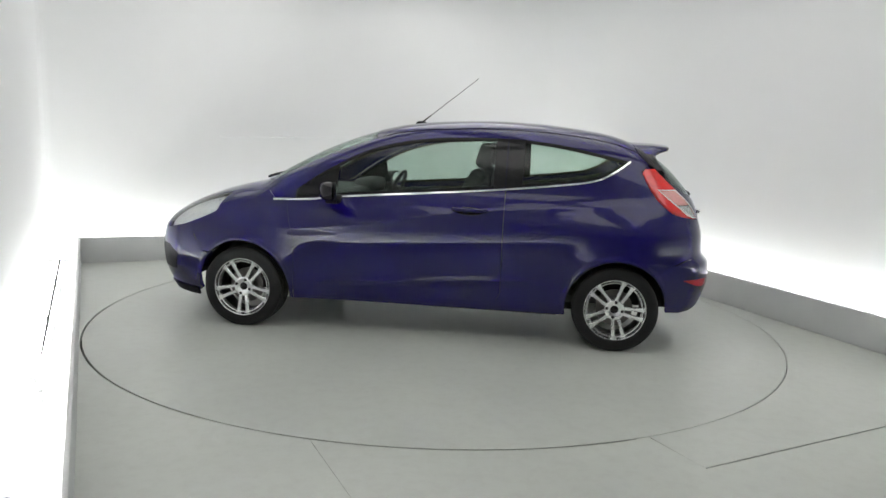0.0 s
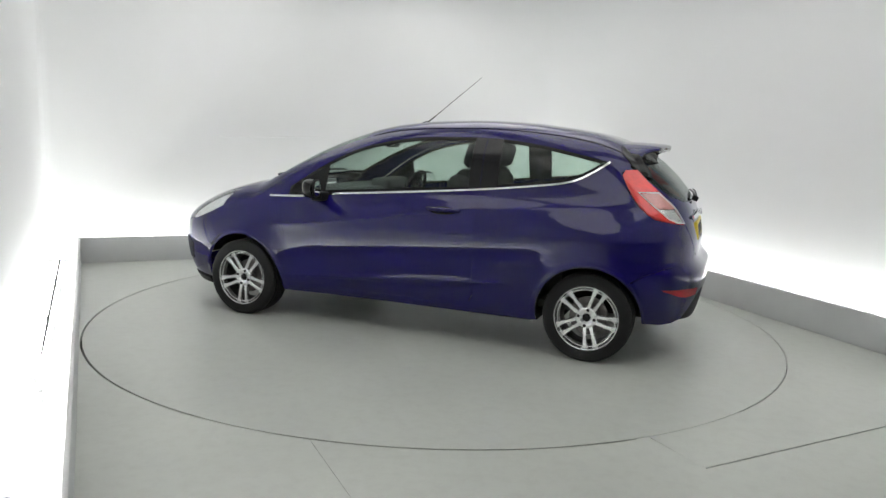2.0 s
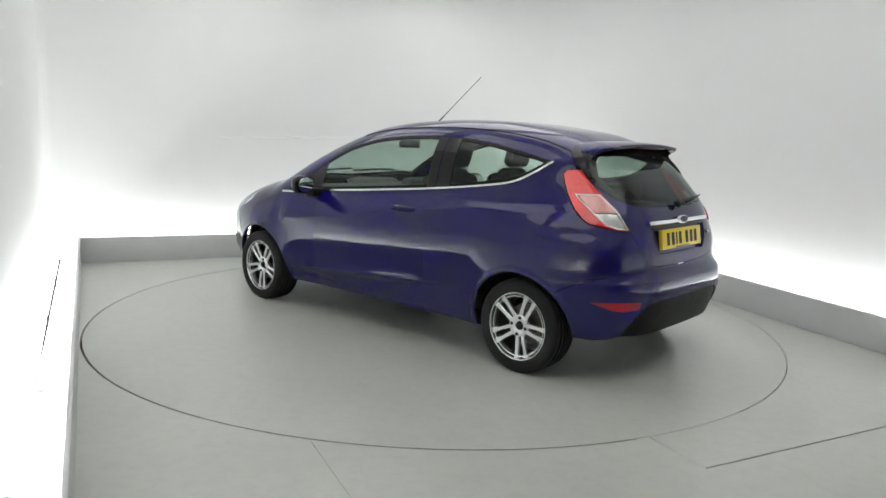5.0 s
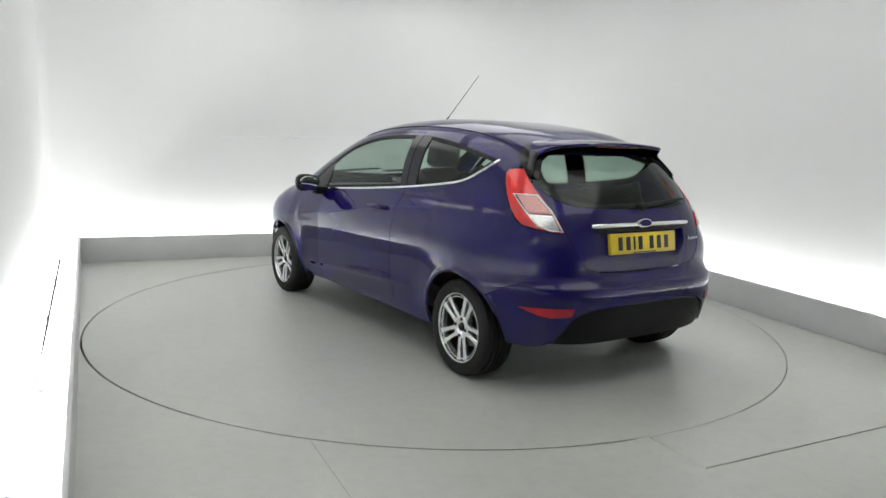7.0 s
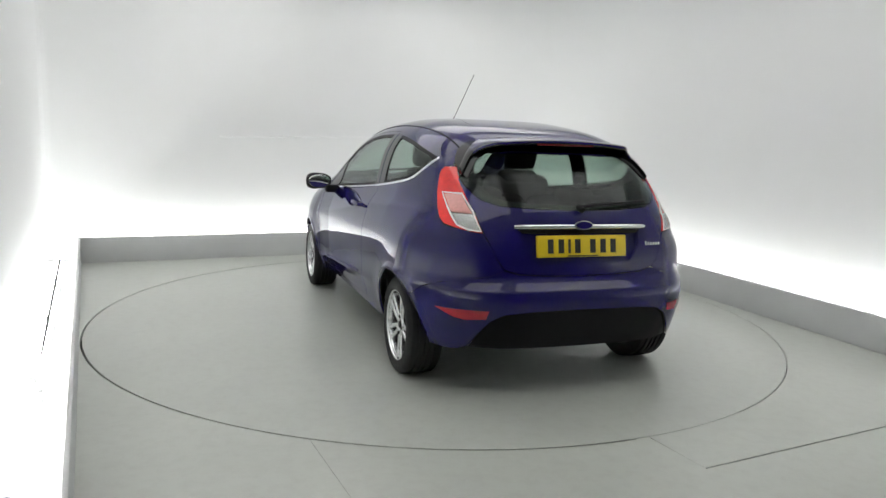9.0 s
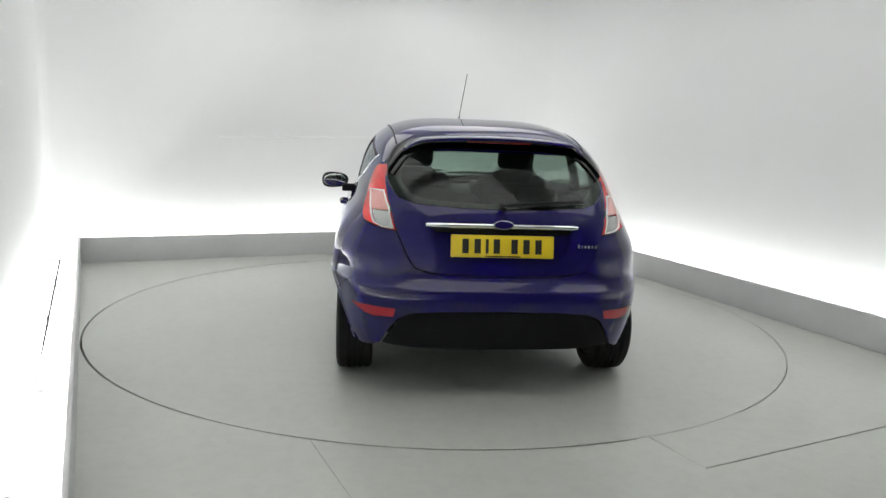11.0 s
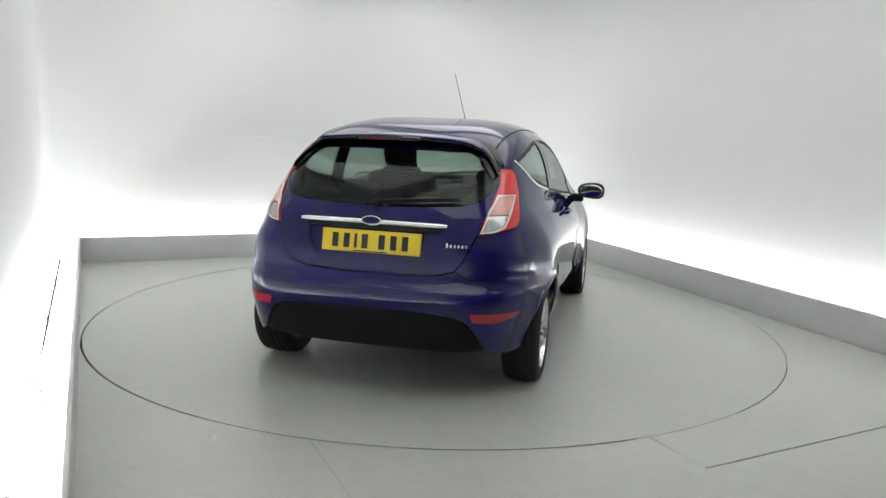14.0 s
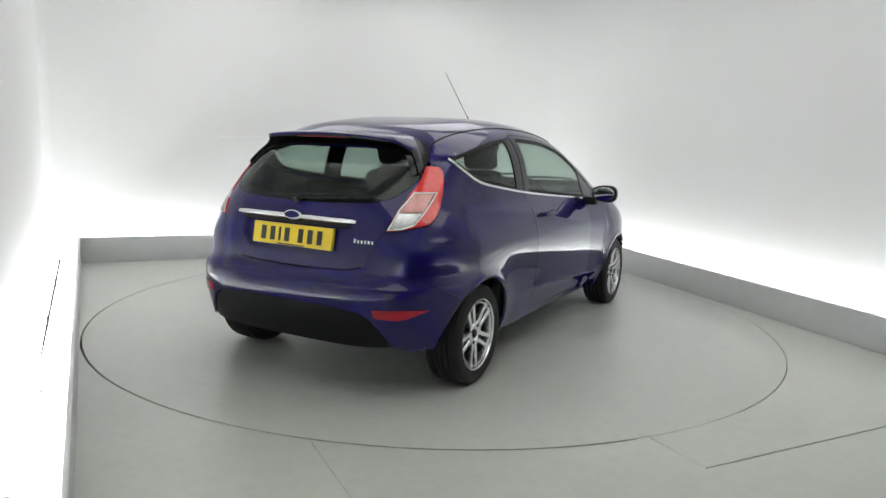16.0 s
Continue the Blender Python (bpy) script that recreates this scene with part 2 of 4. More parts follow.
def build_floor():
    # joints: along u = -1.532 from the ring, an access panel from u = -0.092 beyond v = -2.77
    ja, jb, jv = -1.532, -0.092, -2.77
    r = RING + 0.006
    va, vb = -math.sqrt(r * r - ja * ja), -math.sqrt(r * r - jb * jb)
    aa = math.degrees(math.atan2(va, ja + 0)) % 360
    ab = math.degrees(math.atan2(vb, jb)) % 360
    left = [(-LEFT - 0.01, FRONT), (ja - 0.0004, FRONT)] + arc_uv(r, aa - 0.03, 90)[0:] + [(0, BACK + 0.03), (-LEFT - 0.01, BACK + 0.03)]
    mid = [(ja + 0.0004, FRONT), (right_face(FRONT) - 0.004, FRONT), (right_face(jv) - 0.004, jv - 0.005), (jb - 0.0006, jv - 0.005)] + arc_uv(r, ab - 0.07, aa + 0.03)
    right = [(jb + 0.0006, jv + 0.004), (right_face(jv) - 0.004, jv + 0.004), (right_face(BACK) - 0.004, BACK + 0.03), (0.006, BACK + 0.03)] + arc_uv(r, 89.9, ab - 360 + 0.07)
    for poly, nm in ((left, "floor"), (mid, "floor"), (right, "floor")):
        ob = slab(nm, poly, (), 0.0, 0.03, FLOOR, None, "", 0.35, ROOM_TURN)
        tagged(ob, "smooth grey-green painted studio floor with thin joints", "", "", "structure")
    # stretches of the ring joint that are filled and painted over
    for a, b, z, inner in ((-67.5, -50.0, -0.002, -0.0055), (-102.0, -92.5, -0.004, -0.0035), (-49.9, 60.0, -0.002, -0.0005)):
        arc = arc_uv(RING + 0.0055, a, b, 60) + arc_uv(RING + inner, b, a, 60)
        ob = slab("trim", arc, (), z, 0.02, FLOOR, None, "", 0.1)
        tagged(ob, "painted filler in the turntable joint", "", "", "structure")
    pit = bmesh.new()
    box(pit, (-3.4, FRONT - 0.4, -0.16), (3.4, BACK + 0.6, -0.10))
    structure("ground", pit, UNDER, "dark pit floor under the turntable")


def build_turntable():
    hub = new("turntable")
    tagged(hub, "round grey painted turntable set flush in the studio floor", "turntable")
    slab("deck", circle(RING - 0.006), (), 0.0, 0.035, DISC, hub, "", 0.3)
    bm = bmesh.new()
    lathe(bm, [(RING - 0.03, -0.036), (RING - 0.03, -0.09), (RING - 0.09, -0.09), (RING - 0.09, -0.036)], 120, True)
    bmesh.ops.transform(bm, matrix=Matrix.Rotation(radians(90), 4, "X"), verts=bm.verts)
    for v in bm.verts:
        v.co.z = -abs(v.co.z)
    part("rim", bm, UNDER, hub, "dark steel rim under the deck")
    return hub


def build_room():
    t, h = 0.035, UPSTAND
    for name, lo, hi in (("upstand_left", (-LEFT - 0.02, FRONT, -0.1), (-LEFT, BACK + t, h)), ("upstand_back", (-LEFT, BACK, -0.1), (right_face(BACK), BACK + t, h)),
                         ("upstand_right", (HALF, FRONT, -0.1), (HALF + t, BACK + t, h))):
        bm = bmesh.new()
        box(bm, lo, hi, 0.004)
        if "right" in name:
            skew(bm)
        structure(name, bm, UPSTAND_MAT, "low pale grey upstand in front of the light trough", True)
    w, b = HALF + TROUGH, BACK + TROUGH
    # walls: tight left corner, widely coved right corner
    ra, rb = 0.10, 0.95
    path = [(-w, FRONT), (-w, 0.0)] + [(-w + ra - ra * math.cos(a), b - ra + ra * math.sin(a)) for a in np.linspace(0, math.pi / 2, 8)] \
        + [(w - rb + rb * math.sin(a), b - rb + rb * math.cos(a)) for a in np.linspace(0, math.pi / 2, 30)] + [(w, FRONT)]
    pieces = {"wall_left": path[:7], "wall_back": path[6:26], "wall_right": path[25:]}
    for name, pts in pieces.items():
        p = np.array(pts)
        d = np.gradient(p, axis=0)
        n = np.stack([-d[:, 1], d[:, 0]], 1) / np.linalg.norm(d, axis=1)[:, None]
        bm = bmesh.new()
        cols = [[bm.verts.new((q[0], q[1], z)) for q in (a, a + 0.12 * k) for z in (-0.12, CEIL + 0.1)] for a, k in zip(p, n)]
        for a, c in zip(cols, cols[1:]):
            for i, j in ((0, 1), (1, 3), (3, 2), (2, 0)):
                bm.faces.new((a[i], a[j], c[j], c[i]))
        for c in (cols[0], cols[-1]):
            bm.faces.new((c[0], c[1], c[3], c[2]))
        skew(bm)
        structure(name, bm, WALL, "seamless white studio wall lit from below", True)
    # unseen wall behind the camera, added dark so the bodywork mirrors less white
    bm = bmesh.new()
    box(bm, (-w - 0.1, FRONT - 0.12, -0.12), (w + 0.7, FRONT, CEIL + 0.1))
    structure("wall_front", bm, DARK_WALL, "unseen dark grey front wall, added to darken the car's reflections")
    bm = bmesh.new()
    box(bm, (-w - 0.1, FRONT - 0.1, CEIL), (w + 0.7, b + 0.1, CEIL + 0.1))
    structure("ceiling", bm, CEIL_MAT, "plain white studio ceiling")
    # thin ledge on the back wall
    bm = bmesh.new()
    box(bm, (-1.09, b - 0.030, -0.006), (1.1, b + 0.01, 0.006), 0.003)
    bmesh.ops.transform(bm, matrix=pose(0, 0, 1.280, 0, -1.6, 0), verts=bm.verts)
    structure("trim", bm, WALL, "thin white horizontal ledge on the back wall", True)
    # trough bottoms carry the tubes
    for name, lo, hi in (("trough_floor_left", (-w, FRONT, -0.09), (-LEFT - 0.02, b, 0.0)), ("trough_floor_back", (-LEFT - 0.02, BACK + t, -0.09), (right_face(BACK), b, -0.004)), ("trough_floor_right", (HALF + t, FRONT, -0.09), (w, b, 0.0))):
        bm = bmesh.new()
        box(bm, lo, hi)
        if "right" in name:
            skew(bm)
        structure(name, bm, WALL, "white painted bottom of the light trough")
    bm = bmesh.new()
    tube(bm, [ROOM @ Vector(q) for q in ((-2.605, 2.30, 0.13), (-2.607, 0.5, 0.13), (-2.608, -0.65, 0.13), (-2.609, -0.8, 0.13))], [0.0105, 0.0095, 0.0065, 0.003], 6)
    cable = part("cable", bm, BLACK, None, "thin dark cable hung along the light trough")
    tagged(cable, "", "cable")
    runs = [((-w + 0.12, FRONT + 0.2), (-w + 0.12, b - 0.3)), ((-w + 0.3, b - 0.10), (w - 0.3, b - 0.10)), ((right_face(b - 0.5) + 0.18, b - 0.5), (right_face(FRONT + 0.2) + 0.18, FRONT + 0.2))]
    for (x0, y0), (x1, y1) in runs:
        length = math.hypot(x1 - x0, y1 - y0)
        count = max(1, round(length / 1.25))
        ang = math.degrees(math.atan2(y1 - y0, x1 - x0))
        for i in range(count):
            f = (i + 0.5) / count
            ob = trough_lamp(length / count - 0.05)
            ob.matrix_basis = ROOM @ pose(x0 + (x1 - x0) * f, y0 + (y1 - y0) * f, 0.0, 0, 0, ang)
    for u, v in ((-1.15, 1.75), (1.15, 1.75), (-1.15, -0.45), (1.15, -0.45), (-1.15, -2.65), (1.15, -2.65)):
        ob = ceiling_panel()
        ob.matrix_basis = ROOM @ pose(u, v, CEIL)


def trough_lamp(length):
    lamp = tagged(new("trough_lamp"), "white fluorescent batten lying in the light trough", "lamp", "trough lamps")
    bm = bmesh.new()
    box(bm, (-length / 2, -0.04, 0), (length / 2, 0.04, 0.04), 0.004)
    part("batten", bm, CEIL_MAT, lamp)
    bm = bmesh.new()
    tube(bm, [(-length / 2 + 0.01, 0, 0.075), (length / 2 - 0.01, 0, 0.075)], 0.018, 10)
    part("fluorescent_tube", bm, TUBE, lamp, "glowing white tube")
    for s in (-1, 1):
        bm = bmesh.new()
        box(bm, (s * (length / 2 - 0.012) - 0.012, -0.02, 0.035), (s * (length / 2 - 0.012) + 0.012, 0.02, 0.10), 0.003)
        part("lamp_holder", bm, CEIL_MAT, lamp)
    return lamp


def ceiling_panel():
    lamp = tagged(new("ceiling_light"), "square white diffuser light set on the ceiling", "light", "ceiling lights")
    bm = bmesh.new()
    for lo, hi in (((-0.95, -0.95, -0.05), (0.95, -0.92, 0)), ((-0.95, 0.92, -0.05), (0.95, 0.95, 0)), ((-0.95, -0.92, -0.05), (-0.92, 0.92, 0)), ((0.92, -0.92, -0.05), (0.95, 0.92, 0))):
        box(bm, lo, hi)
    part("frame", bm, CEIL_MAT, lamp, "white metal frame", False)
    bm = bmesh.new()
    box(bm, (-0.918, -0.918, -0.04), (0.918, 0.918, -0.004))
    part("diffuser", bm, PANEL, lamp, "glowing opal diffuser", False)
    return lamp


build_floor()
turntable = build_turntable()
build_room()


# ---- the car: nose towards -x, its left side towards -y ----
def spline(x, table):
    """Smooth curve through (at, value) pairs."""
    t = np.array(table, float)
    xs, ys = t[:, 0], t[:, 1]
    h = np.diff(xs)
    s = np.diff(ys) / h
    d = np.empty_like(ys)
    d[0], d[-1] = s[0], s[-1]
    same = s[:-1] * s[1:] > 0
    d[1:-1] = np.where(same, 2 * s[:-1] * s[1:] / np.where(same, s[:-1] + s[1:], 1), 0)
    x = np.clip(np.asarray(x, float), xs[0], xs[-1])
    i = np.clip(np.searchsorted(xs, x) - 1, 0, len(h) - 1)
    u = (x - xs[i]) / h[i]
    return ys[i] * (2 * u ** 3 - 3 * u ** 2 + 1) + ys[i + 1] * (3 * u ** 2 - 2 * u ** 3) + h[i] * (d[i] * (u ** 3 - 2 * u ** 2 + u) + d[i + 1] * (u ** 3 - u ** 2))


HUB_F, HUB_R, HUB_Z, TYRE_R = -1.2445, 1.2445, 0.272, 0.275
ARCH = 0.318
CENTRE = ((-2.3, 0.60), (-2.08, 0.68), (-1.95, 0.79), (-1.82, 0.845), (-1.54, 0.925), (-1.38, 0.96), (-1.24, 0.99), (-1.04, 1.105), (-0.81, 1.228), (-0.59, 1.318),
          (-0.38, 1.382), (-0.23, 1.413), (0.05, 1.443), (0.39, 1.455), (0.68, 1.447), (0.89, 1.428), (1.14, 1.395), (1.31, 1.365), (1.55, 1.325), (1.75, 1.28), (2.0, 1.2))
CROWN = ((-2.2, 0.20), (-1.4, 0.26), (-1.15, 0.30), (-0.6, 0.45), (0, 0.50), (1.0, 0.47), (1.6, 0.40), (2.0, 0.4))
WIDTH = ((0.10, 0.720), (0.18, 0.764), (0.24, 0.794), (0.34, 0.823), (0.42, 0.842), (0.50, 0.8510), (0.57, 0.8550), (0.635, 0.8560), (0.70, 0.8540), (0.76, 0.8440), (0.84, 0.818), (0.92, 0.782), (0.98, 0.752), (1.05, 0.738), (1.2, 0.715), (1.45, 0.694))
REAR = tuple((z, x - 0.012) for z, x in ((0.10, 1.76), (0.20, 1.83), (0.30, 1.875), (0.42, 1.898), (0.52, 1.905), (0.575, 1.898), (0.605, 1.868), (0.64, 1.846), (0.74, 1.838), (0.85, 1.812), (0.92, 1.792), (0.97, 1.77),
        (1.04, 1.727), (1.18, 1.628), (1.30, 1.535), (1.36, 1.48), (1.5, 1.35)))
NOSE = ((0.10, -1.93), (0.2, -1.99), (0.32, -2.045), (0.5, -2.06), (0.62, -2.04), (0.70, -2.0), (0.80, -1.95), (1.0, -1.9))
REAR_TAPER = ((0.6, 1.0), (0.9, 0.995), (1.3, 0.935), (1.7, 0.885), (2.0, 0.865))
RIDGE = ((-1.1, 0.668), (-0.96, 0.683), (-0.61, 0.721), (-0.21, 0.776), (0.16, 0.834), (0.46, 0.878), (0.77, 0.903), (1.05, 0.922), (1.4, 0.930))
PIVOT = 1.0


def half_width(x, z):
    # the widest line climbs towards the tail
    zz = z - 0.045 * np.clip(x, -1, 0.9) * np.clip((z - 0.2) / 0.3, 0, 1) * np.clip((0.95 - z) / 0.25, 0, 1)
    w = spline(zz, WIDTH)
    # upper cabin narrows to the rear, the whole flank slightly
    up = np.clip((z - 0.70) / 0.50, 0, 1)
    up = up * up * (3 - 2 * up)
    w = w * (1 - up * (1 - spline(x, REAR_TAPER)))
    w = w + 0.034 * np.clip((-x - 0.6) / 0.5, 0, 1) * np.clip((1.0 - z) / 0.3, 0, 1) - 0.028 * np.clip((-x - 1.3) / 0.7, 0, 1.2) ** 1.5
    # wheel arch swellings
    for hx, k in ((HUB_F, 0.016), (HUB_R, 0.013)):
        r = np.hypot(x - hx, z - HUB_Z)
        w = w + k * np.exp(-((r - ARCH) / 0.10) ** 2) * np.clip((z - 0.12) / 0.2, 0, 1)
        w = w + 0.007 * np.exp(-((r - ARCH - 0.012) / 0.016) ** 2)
    # bumper corners draw in behind the rear wheels
    k = np.clip((x - 1.30) / 0.30, 0, 1)
    w = w - 0.036 * k * k * (3 - 2 * k) * np.clip((0.97 - z) / 0.14, 0, 1)
    # shoulder ridge that climbs from the front wing past the handle to the tail lamp
    d = z - spline(x, RIDGE)
    fade = np.clip((x + 1.0) / 0.07, 0, 1) * np.clip((1.42 - x) / 0.5, 0, 1)
    w = w + 0.011 * fade * np.exp(-(np.hypot(d, 0.005) - 0.005) / np.where(d > 0, 0.070, 0.038))
    # lower door ridge
    d = z - (0.326 + 0.066 * (x + 0.864))
    fade = np.clip((x + 0.92) / 0.22, 0, 1) * np.clip((0.75 - x) / 0.35, 0, 1)
    w = w + 0.017 * fade * np.exp(-(np.hypot(d, 0.008) - 0.008) / np.where(d > 0, 0.038, 0.022))
    return w


def field(p):
    x, y, z = p[..., 0], p[..., 1], p[..., 2]
    zc, cr = spline(x, CENTRE), spline(x, CROWN)
    top = np.clip((z - (zc - cr)) / cr, 0, None) ** 3.4
    back = np.clip((x - PIVOT) / (spline(z, REAR) - PIVOT), 0, None) ** 4.2
    front = np.clip((-1.0 - x) / (-1.0 - spline(z, NOSE)), 0, None) ** 3.0
    return (np.abs(y) / half_width(x, z)) ** 4 + top + back + front - 1


def normal_at(p):
    h, g = 0.004, []
    for i in range(3):
        d = np.zeros(3)
        d[i] = h
        g.append(field(p + d) - field(p - d))
    n = np.stack(g, -1)
    return n / (np.linalg.norm(n, axis=-1, keepdims=True) + 1e-12)


def along(o, d, far):
    """Where rays from inside meet the skin."""
    lo, hi = np.zeros(len(o)), np.full(len(o), far)
    for _ in range(34):
        mid = (lo + hi) / 2
        out = field(o + d * mid[:, None]) > 0
        hi, lo = np.where(out, mid, hi), np.where(out, lo, mid)
    return o + d * lo[:, None]


def flank(sz):
    """Chart of the flanks, tail and nose: s runs with x along the left side and fans round both ends."""
    s, z = sz[:, 0], sz[:, 1]
    a = np.clip((np.abs(s) - PIVOT) / 0.8, 0, None) * np.sign(s)
    o = np.stack([np.clip(s, -PIVOT, PIVOT), 0 * s, z], 1)
    d = np.stack([np.sin(a), -np.cos(a), 0 * s], 1)
    return along(o, d, 2.2)


def deck(xy):
    """Chart of hood, screen and roof, seen from above."""
    o = np.stack([xy[:, 0], xy[:, 1], np.full(len(xy), 0.55)], 1)
    return along(o, np.tile((0, 0, 1.0), (len(o), 1)), 1.2)


def s_of(x, y):
    if abs(x) <= PIVOT:
        return x
    return math.copysign(PIVOT + 0.8 * math.atan2(abs(x) - PIVOT, -y), x)


def side(pts):
    """Chart outline from (x, z) points of the left flank."""
    out = []
    for x, z in pts:
        if abs(x) <= PIVOT:
            out.append((x, z))
        else:
            q = along(np.array([[x, 0, z]]), np.array([[0, -1.0, 0]]), 1.2)[0]
            out.append((s_of(x, min(q[1], -0.02)), z))
    return out


def tail(pts):
    """Chart outline from (y, z) points of the tail, left half negative."""
    out = []
    for y, z in pts:
        q = along(np.array([[PIVOT, y, z]]), np.array([[1.0, 0, 0]]), 1.2)[0]
        out.append((PIVOT + 0.8 * math.atan2(q[0] - PIVOT, -y), z))
    return out


def skin(name, chart, outer, holes, material, parent, label="", off=0.0, thick=0.012, step=0.025, flip=False, gap=0.002):
    """One panel of the body: an outline filled, laid on the body's form and given an edge."""
    if gap:
        outer = grow(outer, -gap)
        holes = [grow(h, gap) for h in holes]
    v, f, rim = sheet(outer, holes, step)
    p = chart(v)
    n = normal_at(p)
    p = p + n * off
    if flip:
        p, n = p * (1, -1, 1), n * (1, -1, 1)
    # face the triangles outwards
    way = np.cross(p[f[:, 1]] - p[f[:, 0]], p[f[:, 2]] - p[f[:, 0]])
    if np.sum(way * n[f[:, 0]]) < 0:
        f = f[:, ::-1]
        rim = [(b, a) for a, b in rim]
    k = len(p)
    verts = np.vstack([p, p - n * thick, p, p - n * thick])
    norms = np.vstack([n, -n, n, n])
    faces = [tuple(t) for t in f] + [(t[2] + k, t[1] + k, t[0] + k) for t in f]
    faces += [(b + 2 * k, a + 2 * k, a + 3 * k, b + 3 * k) for a, b in rim]
    used = sorted({i for q in faces for i in q})
    remap = {u: i for i, u in enumerate(used)}
    return link(name, verts[used], [[remap[i] for i in q] for q in faces], material, parent, label, normals=norms[used])


def ring_band(pts, width):
    """Outline of a band of that width round an open line."""
    p = np.array(pts, float)
    d = np.gradient(p, axis=0)
    n = np.stack([-d[:, 1], d[:, 0]], 1) / (np.linalg.norm(d, axis=1)[:, None] + 1e-9)
    return [tuple(q) for q in p + n * width / 2] + [tuple(q) for q in (p - n * width / 2)[::-1]]


def arch(hx, a, b, r=ARCH, n=26):
    return [(hx + r * math.cos(radians(a + (b - a) * i / n)), HUB_Z + r * math.sin(radians(a + (b - a) * i / n))) for i in range(n + 1)]


# outlines of the flank
BELT = curve([(-1.05, 0.872), (-0.79, 0.884), (-0.61, 0.908), (-0.04, 0.955), (0.48, 1.003), (0.88, 1.050), (1.08, 1.085), (1.20, 1.145), (1.292, 1.212)])
GLASS_TOP = curve([(-0.955, 0.905), (-0.80, 1.02), (-0.64, 1.12), (-0.49, 1.197), (-0.33, 1.255), (-0.10, 1.303), (0.16, 1.326), (0.46, 1.332), (0.65, 1.324), (0.87, 1.298), (1.09, 1.256), (1.285, 1.213)])


def line_between(line, x0, x1):
    pts = np.array(line)
    xs = np.unique(np.concatenate([[x0, x1], pts[(pts[:, 0] > x0) & (pts[:, 0] < x1), 0]]))
    return list(zip(xs, np.interp(xs, pts[:, 0], pts[:, 1])))


def glass_outline(x0, x1, lift=0.010):
    low = [(x, z + lift) for x, z in line_between(BELT, x0, x1)]
    top = [(x, z) for x, z in line_between(GLASS_TOP, x0, x1)][::-1]
    return low + [q for q in top if q[1] > np.interp(q[0], [a for a, _ in low], [b for _, b in low]) + 0.004]


DOOR_F, DOOR_R = -0.885, 0.505
FRONT_GLASS = glass_outline(-0.90, 0.425)
PILLAR = glass_outline(0.425, 0.615, 0.008)
QUARTER_GLASS = glass_outline(0.615, 1.275)
DOOR = curve([(DOOR_F + 0.02, 0.275), (-0.2, 0.262), (DOOR_R - 0.03, 0.275)], 4) + [(DOOR_R, 0.33), (DOOR_R, 1.0)] \
    + [(DOOR_R, 1.350)] + [(x, z + 0.020) for x, z in line_between(GLASS_TOP, -0.84, DOOR_R - 0.02)][::-1] + [(-0.965, 0.93), (-0.94, 0.80), (-0.885, 0.62), (DOOR_F, 0.40)]
SEAM = 0.545       # roof joint from the centre line


def seam_line(x0, x1, n=30):
    xs = np.linspace(x0, x1, n)
    ys = spline(xs, ((-1.14, 0.665), (-0.9, 0.635), (-0.45, 0.575), (-0.1, SEAM), (0.6, SEAM), (1.2, 0.53), (1.46, 0.515)))
    return xs, ys


GATE_SIDE = [(-0.500, 0.79), (-0.475, 0.73), (-0.435, 0.677)]
BUMPER_TOP = [(-0.50, 0.648), (-0.62, 0.628)]


HOOD_EDGE = [(-1.14, 0.665), (-1.26, 0.672), (-1.38, 0.664), (-1.56, 0.625), (-1.70, 0.575), (-1.82, 0.500), (-1.88, 0.40), (-1.915, 0.20)]


def on_deck(pts):
    """Chart points of the flank for (x, half width) points of the deck."""
    q = deck(np.array([(x, -y) for x, y in pts]))
    return [(s_of(a[0], a[1]), a[2]) for a in q]


